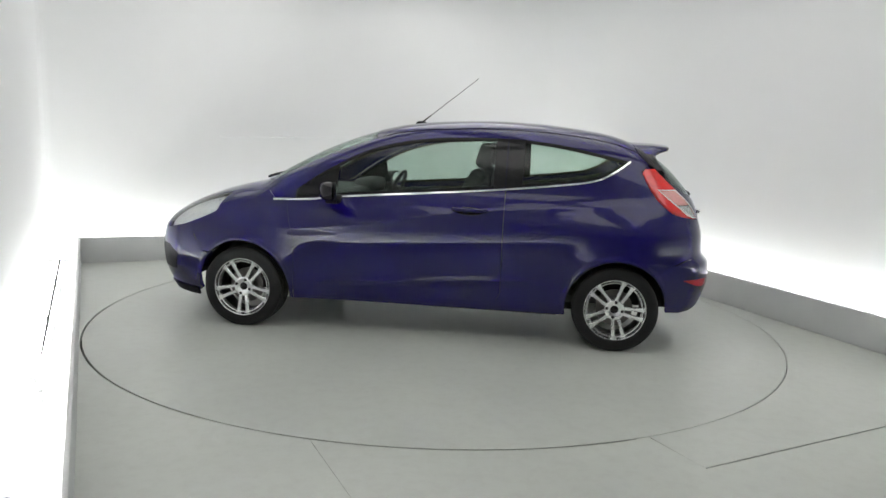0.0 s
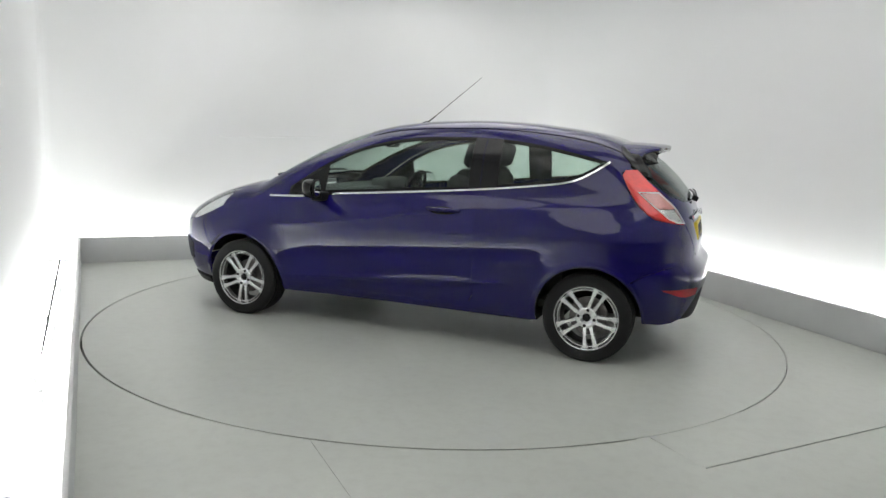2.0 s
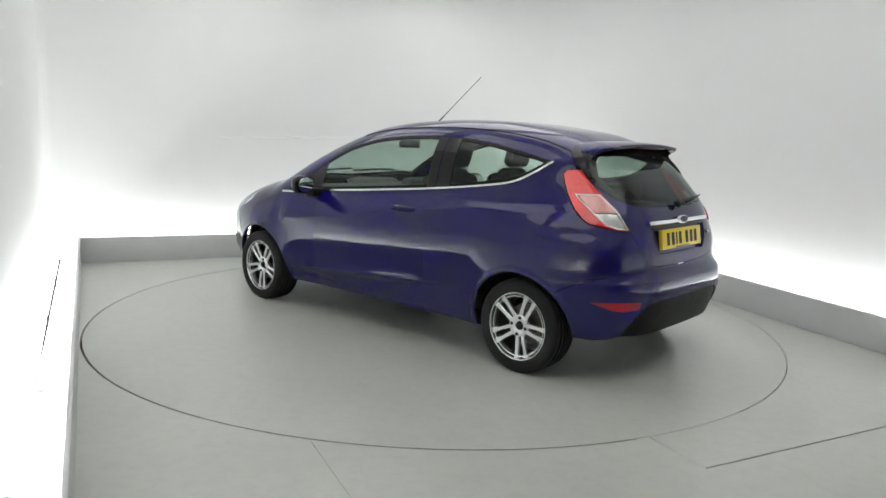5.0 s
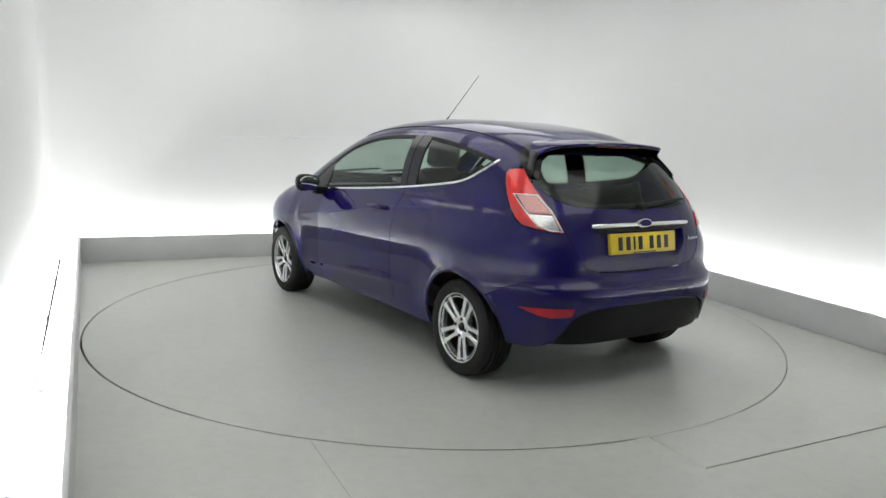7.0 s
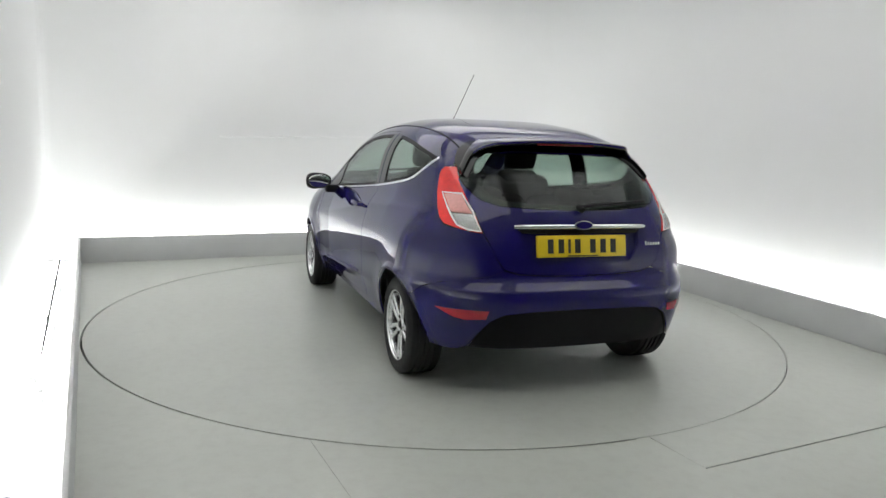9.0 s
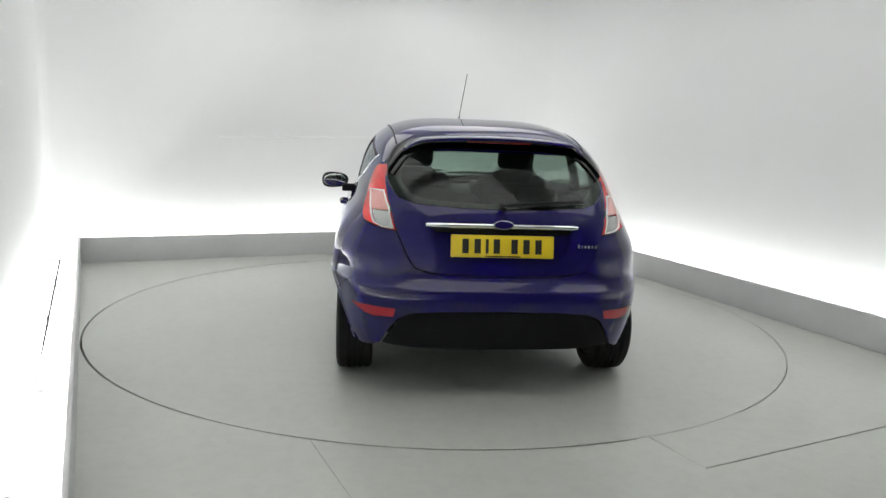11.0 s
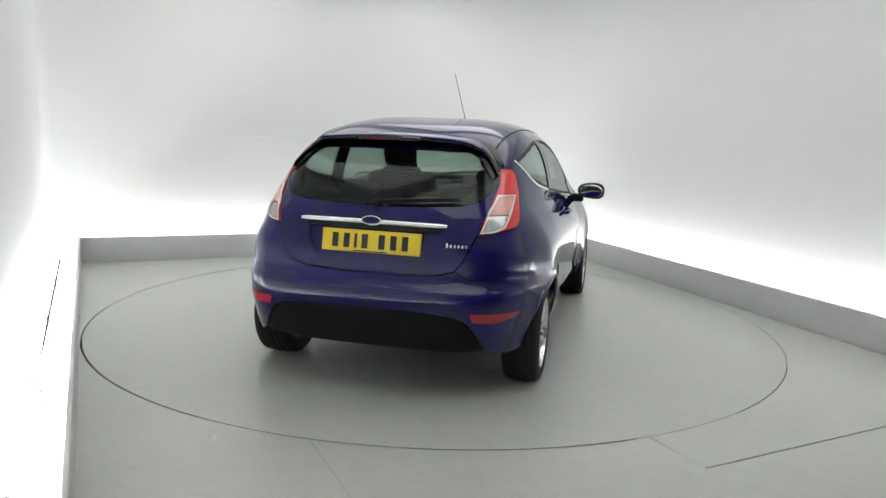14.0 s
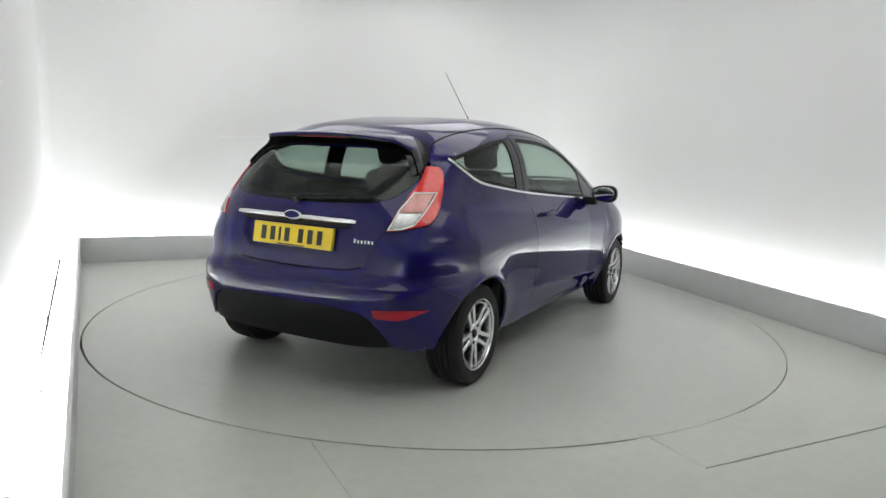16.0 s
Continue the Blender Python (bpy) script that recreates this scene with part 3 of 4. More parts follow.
def build_side(car, flip):
    xs, ys = seam_line(-1.14, 1.43)
    top = deck(np.stack([xs, -ys], 1))
    seam = [(s_of(q[0], q[1]), q[2]) for q in top]
    rear_edge = side([(1.368, 1.155), (1.396, 1.09), (1.432, 1.03), (1.485, 0.964), (1.545, 0.914), (1.59, 0.887)]) + tail([(-0.60, 0.862), (-0.533, 0.855)] + GATE_SIDE) + tail(BUMPER_TOP) + side([(1.66, 0.602), (1.56, 0.560)])
    outer = seam[:1] + [(-1.0, 0.86)] + [(-0.90, 0.60), (-0.895, 0.30)] + [(-0.905, 0.20)] + curve([(-0.88, 0.198), (0, 0.205), (0.90, 0.212)], 4) \
        + side(arch(HUB_R, 190, 46)) + rear_edge[::-1] + seam[::-1][:-1]
    holes = [side(grow(DOOR, 0.0015)), side(QUARTER_GLASS), side(grow(PILLAR, 0.0))]
    # the pillar cover bridges door and flank: cut only what lies behind the door
    pil_rear = [(max(x, DOOR_R + 0.003), z) for x, z in PILLAR]
    holes[2] = pil_rear
    skin("body_side", flank, outer, holes, PAINT, car, step=0.014, flip=flip, gap=0.0014)
    door = skin("door", flank, DOOR, [FRONT_GLASS, [(min(x, DOOR_R - 0.004), z) for x, z in grow(PILLAR, -0.001)]], PAINT, car, step=0.013, flip=flip, gap=0.0016)
    skin("window_glass", flank, FRONT_GLASS, [], GLASS, door, "green-tinted door window", off=-0.006, thick=0.004, step=0.04, flip=flip, gap=-0.003)
    skin("sail_panel", flank, glass_outline(-0.90, -0.622), [], GLOSS_BLACK, door, "gloss black triangle ahead of the window", off=-0.002, thick=0.003, step=0.03, flip=flip, gap=0.001)
    skin("pillar_cover", flank, PILLAR, [], GLOSS_BLACK, car, "gloss black pillar cover", off=-0.001, thick=0.01, flip=flip, gap=0.001)
    skin("quarter_glass", flank, side(QUARTER_GLASS), [], GLASS, car, "green-tinted rear quarter window", off=-0.006, thick=0.004, step=0.04, flip=flip, gap=-0.003)
    # dark seal inside the glass edges and bright strip along the waist
    full = glass_outline(-0.90, 1.275)
    skin("window_seal", flank, side(grow(full, 0.004)), [side(grow(full, -0.016))], BLACK, car, "black rubber window seal", off=-0.002, thick=0.008, step=0.02, flip=flip, gap=0)
    band = [(x, z) for x, z in BELT]
    skin("chrome_strip", flank, side(ring_band(band, 0.0105)), [], CHROME, car, "bright chrome waist strip", off=0.006, thick=0.008, step=0.02, flip=flip, gap=0)
    # front wing
    wing = [(-0.895, 0.30), (-0.90, 0.60), (-1.0, 0.86)] + on_deck(HOOD_EDGE[:3]) + side([(-1.45, 0.776), (-1.55, 0.728), (-1.63, 0.698), (-1.62, 0.62), (-1.56, 0.50)]) + side(arch(HUB_F, 135, -12, n=22)) + [(-0.905, 0.20)]
    skin("front_wing", flank, wing, [], PAINT, car, step=0.014, flip=flip, gap=0.0014)
    # headlamp
    head = on_deck(curve(HOOD_EDGE[2:6], 4)) + side(curve([(-1.875, 0.632), (-1.70, 0.676), (-1.55, 0.731), (-1.45, 0.779)], 4))
    lamp = skin("headlamp", flank, head, [], HEAD_SILVER, car, "clear headlamp with silver bowl", off=-0.03, thick=0.02, flip=flip)
    skin("headlamp_glass", flank, head, [], CLEAR, lamp, "clear headlamp cover", off=0.0, thick=0.004, flip=flip)
    # tail lamp: red shell with a pale reversing window
    shell = side([(1.385, 1.168), (1.45, 1.172)]) + tail([(-0.585, 1.11), (-0.575, 1.03), (-0.553, 0.93), (-0.535, 0.858), (-0.60, 0.865)]) + side([(1.592, 0.891), (1.548, 0.918), (1.490, 0.968), (1.438, 1.032), (1.402, 1.09), (1.374, 1.145)])
    inner = tail([(-0.655, 1.040), (-0.588, 1.040), (-0.564, 0.96), (-0.541, 0.863), (-0.60, 0.869), (-0.640, 0.888), (-0.655, 0.95)])
    lamp = skin("tail_lamp", flank, shell, [inner], RED, car, "glossy red wraparound tail lamp", off=0.006, thick=0.022, step=0.02, flip=flip)
    red_win = tail([(-0.650, 1.034), (-0.592, 1.034), (-0.568, 0.950), (-0.650, 0.950)])
    skin("lamp_window", flank, red_win, [], RED_PALE, lamp, "pale red lamp window", off=0.008, thick=0.016, step=0.02, flip=flip, gap=0.001)
    low = tail([(-0.650, 0.945), (-0.566, 0.945), (-0.544, 0.867), (-0.60, 0.873), (-0.636, 0.892)])
    skin("reverse_lamp", flank, low, [], SILVER, lamp, "clear silver reversing lamp", off=0.001, thick=0.012, step=0.02, flip=flip, gap=0.001)
    skin("reverse_glass", flank, low, [], CLEAR, lamp, "clear lamp cover", off=0.009, thick=0.003, step=0.02, flip=flip, gap=0.001)
    skin("lamp_frame", flank, grow(inner, 0.003), [grow(inner, -0.0045)], LAMP_FRAME, lamp, "pale lamp frame", off=0.009, thick=0.006, step=0.012, flip=flip, gap=0)
    m = Matrix.Diagonal((1, -1, 1, 1)) if flip else Matrix.Identity(4)
    # door handle over a flat black ellipse that stands in for its cup's shade
    cup_shade = [(0.285 + 0.095 * math.cos(a), 0.860 + 0.024 * math.sin(a)) for a in np.linspace(0, 2 * math.pi, 29)[:-1]]
    skin("handle_shade", flank, cup_shade, [], GLOSS_BLACK, door, "flat dark patch standing in for the shade behind the handle", off=0.001, thick=0.006, step=0.02, flip=flip, gap=0)
    bm = bmesh.new()
    y = -float(half_width(np.array(0.285), np.array(0.86)))
    tube(bm, [(0.175, y + 0.005, 0.868), (0.195, y - 0.022, 0.869), (0.285, y - 0.032, 0.868), (0.375, y - 0.022, 0.866), (0.395, y + 0.005, 0.865)], [0.012, 0.014, 0.015, 0.014, 0.012], 10)
    bmesh.ops.transform(bm, matrix=m, verts=bm.verts)
    part("handle", bm, PAINT, door)
    # door mirror
    bm = bmesh.new()
    bmesh.ops.create_uvsphere(bm, u_segments=24, v_segments=16, radius=1)
    for v in bm.verts:
        x, yy, z = v.co
        x, yy, z = (math.copysign(abs(c) ** 0.75, c) for c in (x, yy, z))
        v.co = Vector((-0.615 + 0.075 * (x if x < 0 else x * 0.45) + 0.03 * yy * -1, -0.935 + 0.105 * yy, 0.955 + 0.062 * z * (1.0 - 0.15 * yy)))
    bmesh.ops.transform(bm, matrix=m, verts=bm.verts)
    mirror = part("door_mirror", bm, GLOSS_BLACK, car, "gloss black door mirror housing")
    bm = bmesh.new()
    bmesh.ops.create_uvsphere(bm, u_segments=20, v_segments=10, radius=1)
    for v in bm.verts:
        x, yy, z = v.co
        v.co = Vector((-0.576 + 0.006 * x - 0.03 * yy, -0.937 + 0.090 * math.copysign(abs(yy) ** 0.8, yy), 0.955 + 0.049 * z))
    bmesh.ops.transform(bm, matrix=m, verts=bm.verts)
    part("mirror_glass", bm, MIRROR, mirror, "silvered mirror glass")
    bm = bmesh.new()
    bmesh.ops.create_uvsphere(bm, u_segments=20, v_segments=10, radius=1)
    for v in bm.verts:
        x, yy, z = v.co
        v.co = Vector((-0.586 + 0.012 * x - 0.03 * yy, -0.936 + 0.102 * math.copysign(abs(yy) ** 0.8, yy), 0.955 + 0.060 * z))
    bmesh.ops.transform(bm, matrix=m, verts=bm.verts)
    part("mirror_frame", bm, BLACK, mirror, "black mirror surround")
    bm = bmesh.new()
    box(bm, (-0.67, -0.88, 0.865), (-0.58, -0.735, 0.925), 0.014)
    bmesh.ops.transform(bm, matrix=m, verts=bm.verts)
    part("mirror_foot", bm, BLACK, mirror, "black mirror foot")
    # wheel housings
    for hx in (HUB_F, HUB_R):
        bm = bmesh.new()
        prof = [(ARCH + 0.012, -0.755), (ARCH + 0.012, -0.52), (0.05, -0.52)]
        n = 28
        rows = []
        for i in range(n + 1):
            a = radians(2 + 190 * i / n)
            rows.append([bm.verts.new((hx + r * math.cos(a), yy, HUB_Z + r * math.sin(a))) for r, yy in prof])
        for a, b in zip(rows, rows[1:]):
            for j in range(len(prof) - 1):
                bm.faces.new((a[j], a[j + 1], b[j + 1], b[j]))
        bmesh.ops.solidify(bm, geom=bm.faces[:], thickness=0.006)
        bmesh.ops.transform(bm, matrix=m, verts=bm.verts)
        part("wheel_housing", bm, UNDER, car, "dark plastic wheel housing")


def mirror_chart(pts):
    """Close a tail outline given for the left half across the centre line."""
    mid = PIVOT + 0.8 * math.pi / 2
    return list(pts) + [(2 * mid - s, z) for s, z in pts[::-1]]


def bars(parent, rows, material, name, label, at, depth=0.002):
    """Flat raised bars, in a plane facing rearwards."""
    for y0, y1, z0, z1 in rows:
        bm = bmesh.new()
        box(bm, (-depth, y0, z0), (depth, y1, z1))
        bmesh.ops.transform(bm, matrix=at, verts=bm.verts)
        part(name, bm, material, parent, label, False)


def build_tail(car):
    gate_half = tail([(0.0, 0.642), (-0.20, 0.645), (-0.36, 0.655)] + GATE_SIDE[::-1] + [(-0.530, 0.855), (-0.560, 0.96), (-0.590, 1.06), (-0.600, 1.13), (-0.594, 1.19), (-0.548, 1.275), (-0.47, 1.325), (-0.25, 1.345), (0.0, 1.350)])
    glass_half = tail([(0.0, 0.975), (-0.24, 0.980), (-0.43, 0.992), (-0.515, 1.018), (-0.562, 1.07), (-0.584, 1.135), (-0.582, 1.19), (-0.536, 1.27), (-0.46, 1.318), (-0.25, 1.335), (0.0, 1.340)])
    gate_o, glass_o = mirror_chart(gate_half[:-1] + gate_half[-1:]), mirror_chart(glass_half)
    recess = mirror_chart(tail([(0.0, 0.715), (-0.285, 0.717), (-0.345, 0.80), (-0.345, 0.868), (0.0, 0.872)]))
    gate = skin("tailgate", flank, gate_o, [glass_o, recess], PAINT, car, step=0.022, gap=0.0042, thick=0.030)
    skin("rear_window", flank, glass_o, [], REAR_GLASS, gate, "dark tinted rear window", off=-0.003, thick=0.004, step=0.04, gap=0.001)
    inner = mirror_chart(tail([(0.0, 1.005), (-0.24, 1.010), (-0.40, 1.025), (-0.465, 1.05), (-0.505, 1.10), (-0.512, 1.15), (-0.50, 1.19), (-0.455, 1.245), (-0.39, 1.275), (-0.25, 1.285), (0.0, 1.288)]))
    skin("window_border", flank, grow(glass_o, 0.004), [inner], GLOSS_BLACK, gate, "black printed window border", off=-0.017, thick=0.003, step=0.025, gap=0)
    # bumper, upper painted part and black lower part
    up_half = tail([(0.0, 0.640), (-0.20, 0.643), (-0.36, 0.652), (-0.435, 0.674)] + BUMPER_TOP)
    up_side = side([(1.66, 0.599), (1.56, 0.557)] + arch(HUB_R, 45, 0, n=10) + [(1.568, 0.262), (1.66, 0.255)])
    low_half = tail([(-0.64, 0.265), (-0.60, 0.29), (-0.565, 0.36), (-0.52, 0.425), (-0.45, 0.462), (-0.30, 0.475), (0.0, 0.478)])
    bump = mirror_chart(up_half[:1] + up_half[1:] + up_side + low_half)
    bumper = skin("rear_bumper", flank, bump, [], PAINT, car, step=0.022, gap=0.0005)
    val = mirror_chart(tail([(0.0, 0.474), (-0.30, 0.471), (-0.45, 0.458), (-0.515, 0.42), (-0.560, 0.355), (-0.595, 0.288), (-0.60, 0.275), (-0.4, 0.266), (0.0, 0.264)]))
    skin("valance", flank, val, [], BLACK, bumper, "black plastic lower valance", off=-0.014, thick=0.012)
    for flip in (False, True):
        ref = side([(1.66, 0.478)]) + tail([(-0.655, 0.484), (-0.525, 0.482), (-0.535, 0.438), (-0.63, 0.430), (-0.675, 0.438)])
        skin("reflector", flank, ref, [], REFLECTOR, bumper, "dark red rear reflector", off=0.004, thick=0.01, step=0.02, flip=flip)
    # chrome bar with a plain oval
    pts = [along(np.array([[PIVOT, y, z]]), np.array([[1.0, 0, 0]]), 1.2)[0] + (0.014, 0, 0) for y, z in [(0.385 * k / 12, 0.893 + 0.002 * (1 - (k / 12) ** 2)) for k in range(-12, 13)]]
    bm = bmesh.new()
    tube(bm, pts, [0.008] + [0.011] * 23 + [0.008], 12, 1.15)
    part("chrome_bar", bm, CHROME, gate, "bright chrome bar")
    oval = [(PIVOT + 0.8 * math.pi / 2 + 0.052 * math.cos(a), 0.895 + 0.021 * math.sin(a)) for a in np.linspace(0, 2 * math.pi, 33)[:-1]]
    skin("oval_badge", flank, oval, [], CHROME, gate, "chrome oval badge", off=0.032, thick=0.02, step=0.012, gap=0)
    skin("badge_face", flank, grow(oval, -0.004), [], PAINT, gate, "dark blue badge face", off=0.034, thick=0.004, step=0.012, gap=0)
    # raised black strip in place of the shade below the chrome bar
    dark = mirror_chart(tail([(0.0, 0.856), (-0.25, 0.857), (-0.335, 0.860), (-0.372, 0.884), (-0.25, 0.884), (0.0, 0.884)]))
    skin("bar_shade", flank, dark, [], GLOSS_BLACK, gate, "gloss black strip standing in for the shade under the chrome bar", off=0.003, thick=0.005, step=0.02, gap=0)
    # number plate in its recess
    skin("plate_recess", flank, grow(recess, 0.006), [], PAINT, gate, "", off=-0.024, thick=0.004, gap=0)
    at = pose(1.812, 0, 0.795, 0, -9, 0)
    bm = bmesh.new()
    box(bm, (-0.018, -0.26, -0.056), (0.006, 0.26, 0.056), 0.003)
    bmesh.ops.transform(bm, matrix=at, verts=bm.verts)
    plate = part("number_plate", bm, YELLOW, car, "yellow rear number plate with dark bars")
    rows, y = [], -0.208
    for i in range(7):
        w = 0.014 if i == 2 else 0.040
        rows.append((y + 0.004 * (i != 2), y + w - 0.004 * (i != 2), -0.036, 0.036))
        y += w + (0.050 if i == 3 else 0.021)
    bars(plate, rows, INK, "plate_mark", "black bar", at @ pose(0.006, 0, 0))
    bars(plate, [(-0.09, 0.09, -0.053, -0.047)], INK, "plate_mark", "", at @ pose(0.006, 0, 0))
    # model badge as plain bars
    q = along(np.array([[PIVOT, 0.44, 0.80]]), np.array([[1.0, 0, 0]]), 1.2)[0]
    bars(gate, [(-0.055 + 0.019 * i, -0.045 + 0.019 * i, -0.008, 0.007 if i else 0.014) for i in range(6)], CHROME, "badge_mark", "small chrome badge bar", pose(q[0] + 0.003, q[1], q[2], 0, -11, 10), 0.003)
    # spoiler: a blade that wraps down round the glass corners, ends black
    def blade(ys, under=False):
        bm = bmesh.new()
        cols = []
        for y in ys:
            a = abs(y)
            drop = 0.020 * (a / 0.4) ** 2 + 0.145 * (max(0, a - 0.38) / 0.20) ** 2
            zt = 1.332 - drop
            xb = along(np.array([[PIVOT, y, zt - 0.006]]), np.array([[1.0, 0, 0]]), 1.2)[0][0]
            xf = along(np.array([[PIVOT, y, zt + 0.012]]), np.array([[1.0, 0, 0]]), 1.2)[0][0]
            k = min(1, max(0, (a - 0.38) / 0.14))
            k = k * k * (3 - 2 * k)
            xt = (1 - k) * (1.582 - 0.035 * (a / 0.5) ** 2) + k * (xb + 0.040)
            prof = [(min(xf, xt - 0.03), zt + 0.013), (xb * 0.5 + xt * 0.5, zt + 0.009), (xt - 0.012, zt + 0.001), (xt, zt - 0.008), (xt - 0.004, zt - 0.020), (xt - 0.02, zt - 0.027), (min(xb, xt - 0.02) - 0.01, zt - 0.032)]
            if under:
                prof = [(min(xf, xt - 0.03), zt - 0.0165), (xt - 0.006, zt - 0.0165), (xt - 0.005, zt - 0.022)] + prof[5:]
            elif a < 0.49:
                prof = prof[:3] + [(xt, zt - 0.004), (xt - 0.003, zt - 0.0155), (min(xf, xt - 0.03), zt - 0.016)]
            cols.append([bm.verts.new((px, y, pz)) for px, pz in prof])
        for a, b in zip(cols, cols[1:]):
            for j in range(len(a)):
                k = (j + 1) % len(a)
                bm.faces.new((a[j], a[k], b[k], b[j]))
        bm.faces.new(cols[0])
        bm.faces.new(cols[-1][::-1])
        return bm

    spoiler = part("spoiler", blade(np.linspace(-0.489, 0.489, 37)), PAINT, car, "", True, 50)
    part("spoiler_edge", blade(np.linspace(-0.489, 0.489, 37), True), GLOSS_BLACK, spoiler, "gloss black spoiler edge", True, 50)
    for s in (-1, 1):
        part("spoiler_fin", blade(s * np.linspace(0.4905, 0.572, 10)), GLOSS_BLACK, spoiler, "gloss black spoiler fin", True, 50)
    bm = bmesh.new()
    box(bm, (1.556, -0.17, 1.300), (1.578, 0.17, 1.311), 0.003)
    part("brake_lamp", bm, BRAKE_RED, spoiler, "dark red high brake lamp")
    under = mirror_chart(tail([(0.0, 1.270), (-0.25, 1.266), (-0.41, 1.25), (-0.475, 1.215), (-0.515, 1.165), (-0.55, 1.12), (-0.572, 1.155), (-0.572, 1.20), (-0.53, 1.265), (-0.46, 1.305), (-0.25, 1.322), (0.0, 1.325)]))
    skin("spoiler_underside", flank, under, [], GLOSS_BLACK, spoiler, "gloss black band under the spoiler", off=0.006, thick=0.008, step=0.02, gap=0)
    # rear wiper
    bm = bmesh.new()
    lathe(bm, [(0.0, -0.02), (0.015, -0.018), (0.018, 0.0), (0.018, 0.02)], 20)
    bmesh.ops.transform(bm, matrix=pose(1.773, 0, 0.985, 0, 0, 90) @ pose(0, 0, 0, 25), verts=bm.verts)
    wiper = part("rear_wiper", bm, BLACK, car, "black rear wiper")
    bm = bmesh.new()
    pts = [along(np.array([[PIVOT, y, z]]), np.array([[1.0, 0, 0]]), 1.2)[0] + (0.028, 0, 0.01) for y, z in ((0.0, 0.985), (0.12, 0.997), (0.28, 1.008), (0.41, 1.016))]
    tube(bm, pts, [0.011, 0.008, 0.006, 0.004], 8)
    part("wiper_arm", bm, BLACK, wiper)
    bm = bmesh.new()
    pts = [along(np.array([[PIVOT, y, z]]), np.array([[1.0, 0, 0]]), 1.2)[0] + (0.012, 0, 0.005) for y, z in ((0.08, 0.988), (0.2, 0.998), (0.32, 1.006), (0.43, 1.014))]
    tube(bm, pts, 0.006, 6)
    part("wiper_blade", bm, RUBBER, wiper)


def build_top(car):
    xs, ys = seam_line(-0.40, 1.43)
    roof = [(x, -y) for x, y in zip(xs, ys)] + [(1.47, -0.3), (1.475, 0), (1.47, 0.3)] + [(x, y) for x, y in zip(xs, ys)][::-1] + [(-0.44, 0.3), (-0.455, 0), (-0.44, -0.3)]
    skin("roof", deck, roof, [], PAINT, car, step=0.03)
    xs, ys = seam_line(-1.10, -0.41, 14)
    scr = [(x, -y) for x, y in zip(xs, ys)] + [(-0.445, -0.3), (-0.46, 0), (-0.445, 0.3)] + [(x, y) for x, y in zip(xs, ys)][::-1] + [(-1.20, 0.4), (-1.245, 0), (-1.20, -0.4)]
    skin("windscreen", deck, scr, [], GLASS, car, "tinted laminated windscreen", off=-0.004, thick=0.004, step=0.05)
    skin("screen_border", deck, grow(scr, 0.003), [grow(scr, -0.035)], GLOSS_BLACK, car, "black windscreen border", off=-0.017, thick=0.003, step=0.03, gap=0)
    hood = [(-1.13, -0.655), (-1.22, -0.4), (-1.265, 0), (-1.22, 0.4), (-1.13, 0.655)] + HOOD_EDGE + [(-1.925, 0)] + [(x, -y) for x, y in HOOD_EDGE[::-1]]
    skin("bonnet", deck, hood, [], PAINT, car, step=0.03)
    skin("cowl", deck, [(-1.12, -0.66), (-1.20, -0.4), (-1.245, 0), (-1.20, 0.4), (-1.12, 0.66), (-1.17, 0.67), (-1.30, 0.4), (-1.33, 0), (-1.30, -0.4), (-1.17, -0.67)], [], BLACK, car, "black cowl panel", off=-0.012, thick=0.01, step=0.03, gap=0)
    for y0 in (-0.45, 0.05):
        bm = bmesh.new()
        pts = [deck(np.array([[-1.225 + 0.06 * k / 5, y0 + 0.11 * k]]))[0] + (0, 0, 0.018) for k in range(5)]
        tube(bm, pts, 0.010, 6)
        part("wiper_arm", bm, BLACK, car, "black windscreen wiper")
    # joints along the roof
    for s in (-1, 1):
        xs, ys = seam_line(-0.36, 1.38, 24)
        p = deck(np.stack([xs, s * ys], 1))
        bm = bmesh.new()
        tube(bm, [tuple(q - (0, 0, 0.001)) for q in p], 0.005, 6)
        part("roof_joint", bm, BLACK, car, "black rubber roof joint")
    # aerial
    base = deck(np.array([[-0.20, 0.0]]))[0]
    bm = bmesh.new()
    bmesh.ops.create_uvsphere(bm, u_segments=16, v_segments=8, radius=1, matrix=Matrix.LocRotScale((base[0], 0, base[2] + 0.004), None, (0.045, 0.022, 0.022)))
    aerial = part("aerial", bm, BLACK, car, "thin black roof aerial raked back")
    bm = bmesh.new()
    tip = Vector((0.221, 0.0, 1.766))
    a = Vector((base[0], 0, base[2] + 0.012))
    tube(bm, [a, a.lerp(tip, 0.16), a.lerp(tip, 0.17), tip], [0.006, 0.005, 0.0026, 0.002], 6)
    part("mast", bm, BLACK, aerial)
    # nose
    nose_half = [(-PIVOT - 0.8 * math.pi / 2, 0.66)] + side([(-1.93, 0.645), (-1.875, 0.629), (-1.70, 0.672), (-1.633, 0.695), (-1.625, 0.60), (-1.56, 0.50)] + arch(HUB_F, 138, 188, n=10) + [(-1.62, 0.19), (-1.85, 0.20)]) + [(-PIVOT - 0.8 * math.pi / 2, 0.20)]
    mid = -PIVOT - 0.8 * math.pi / 2
    full = nose_half[:-1] + [nose_half[-1]] + [(2 * mid - s, z) for s, z in nose_half[1:-1][::-1]]
    grille = [(mid - 0.42, 0.30), (mid + 0.42, 0.30), (mid + 0.34, 0.56), (mid - 0.34, 0.56)]
    bumper = skin("front_bumper", flank, full, [grille], PAINT, car, step=0.03)
    skin("grille", flank, grille, [], BLACK, bumper, "black front grille", off=-0.03, thick=0.02, step=0.05)
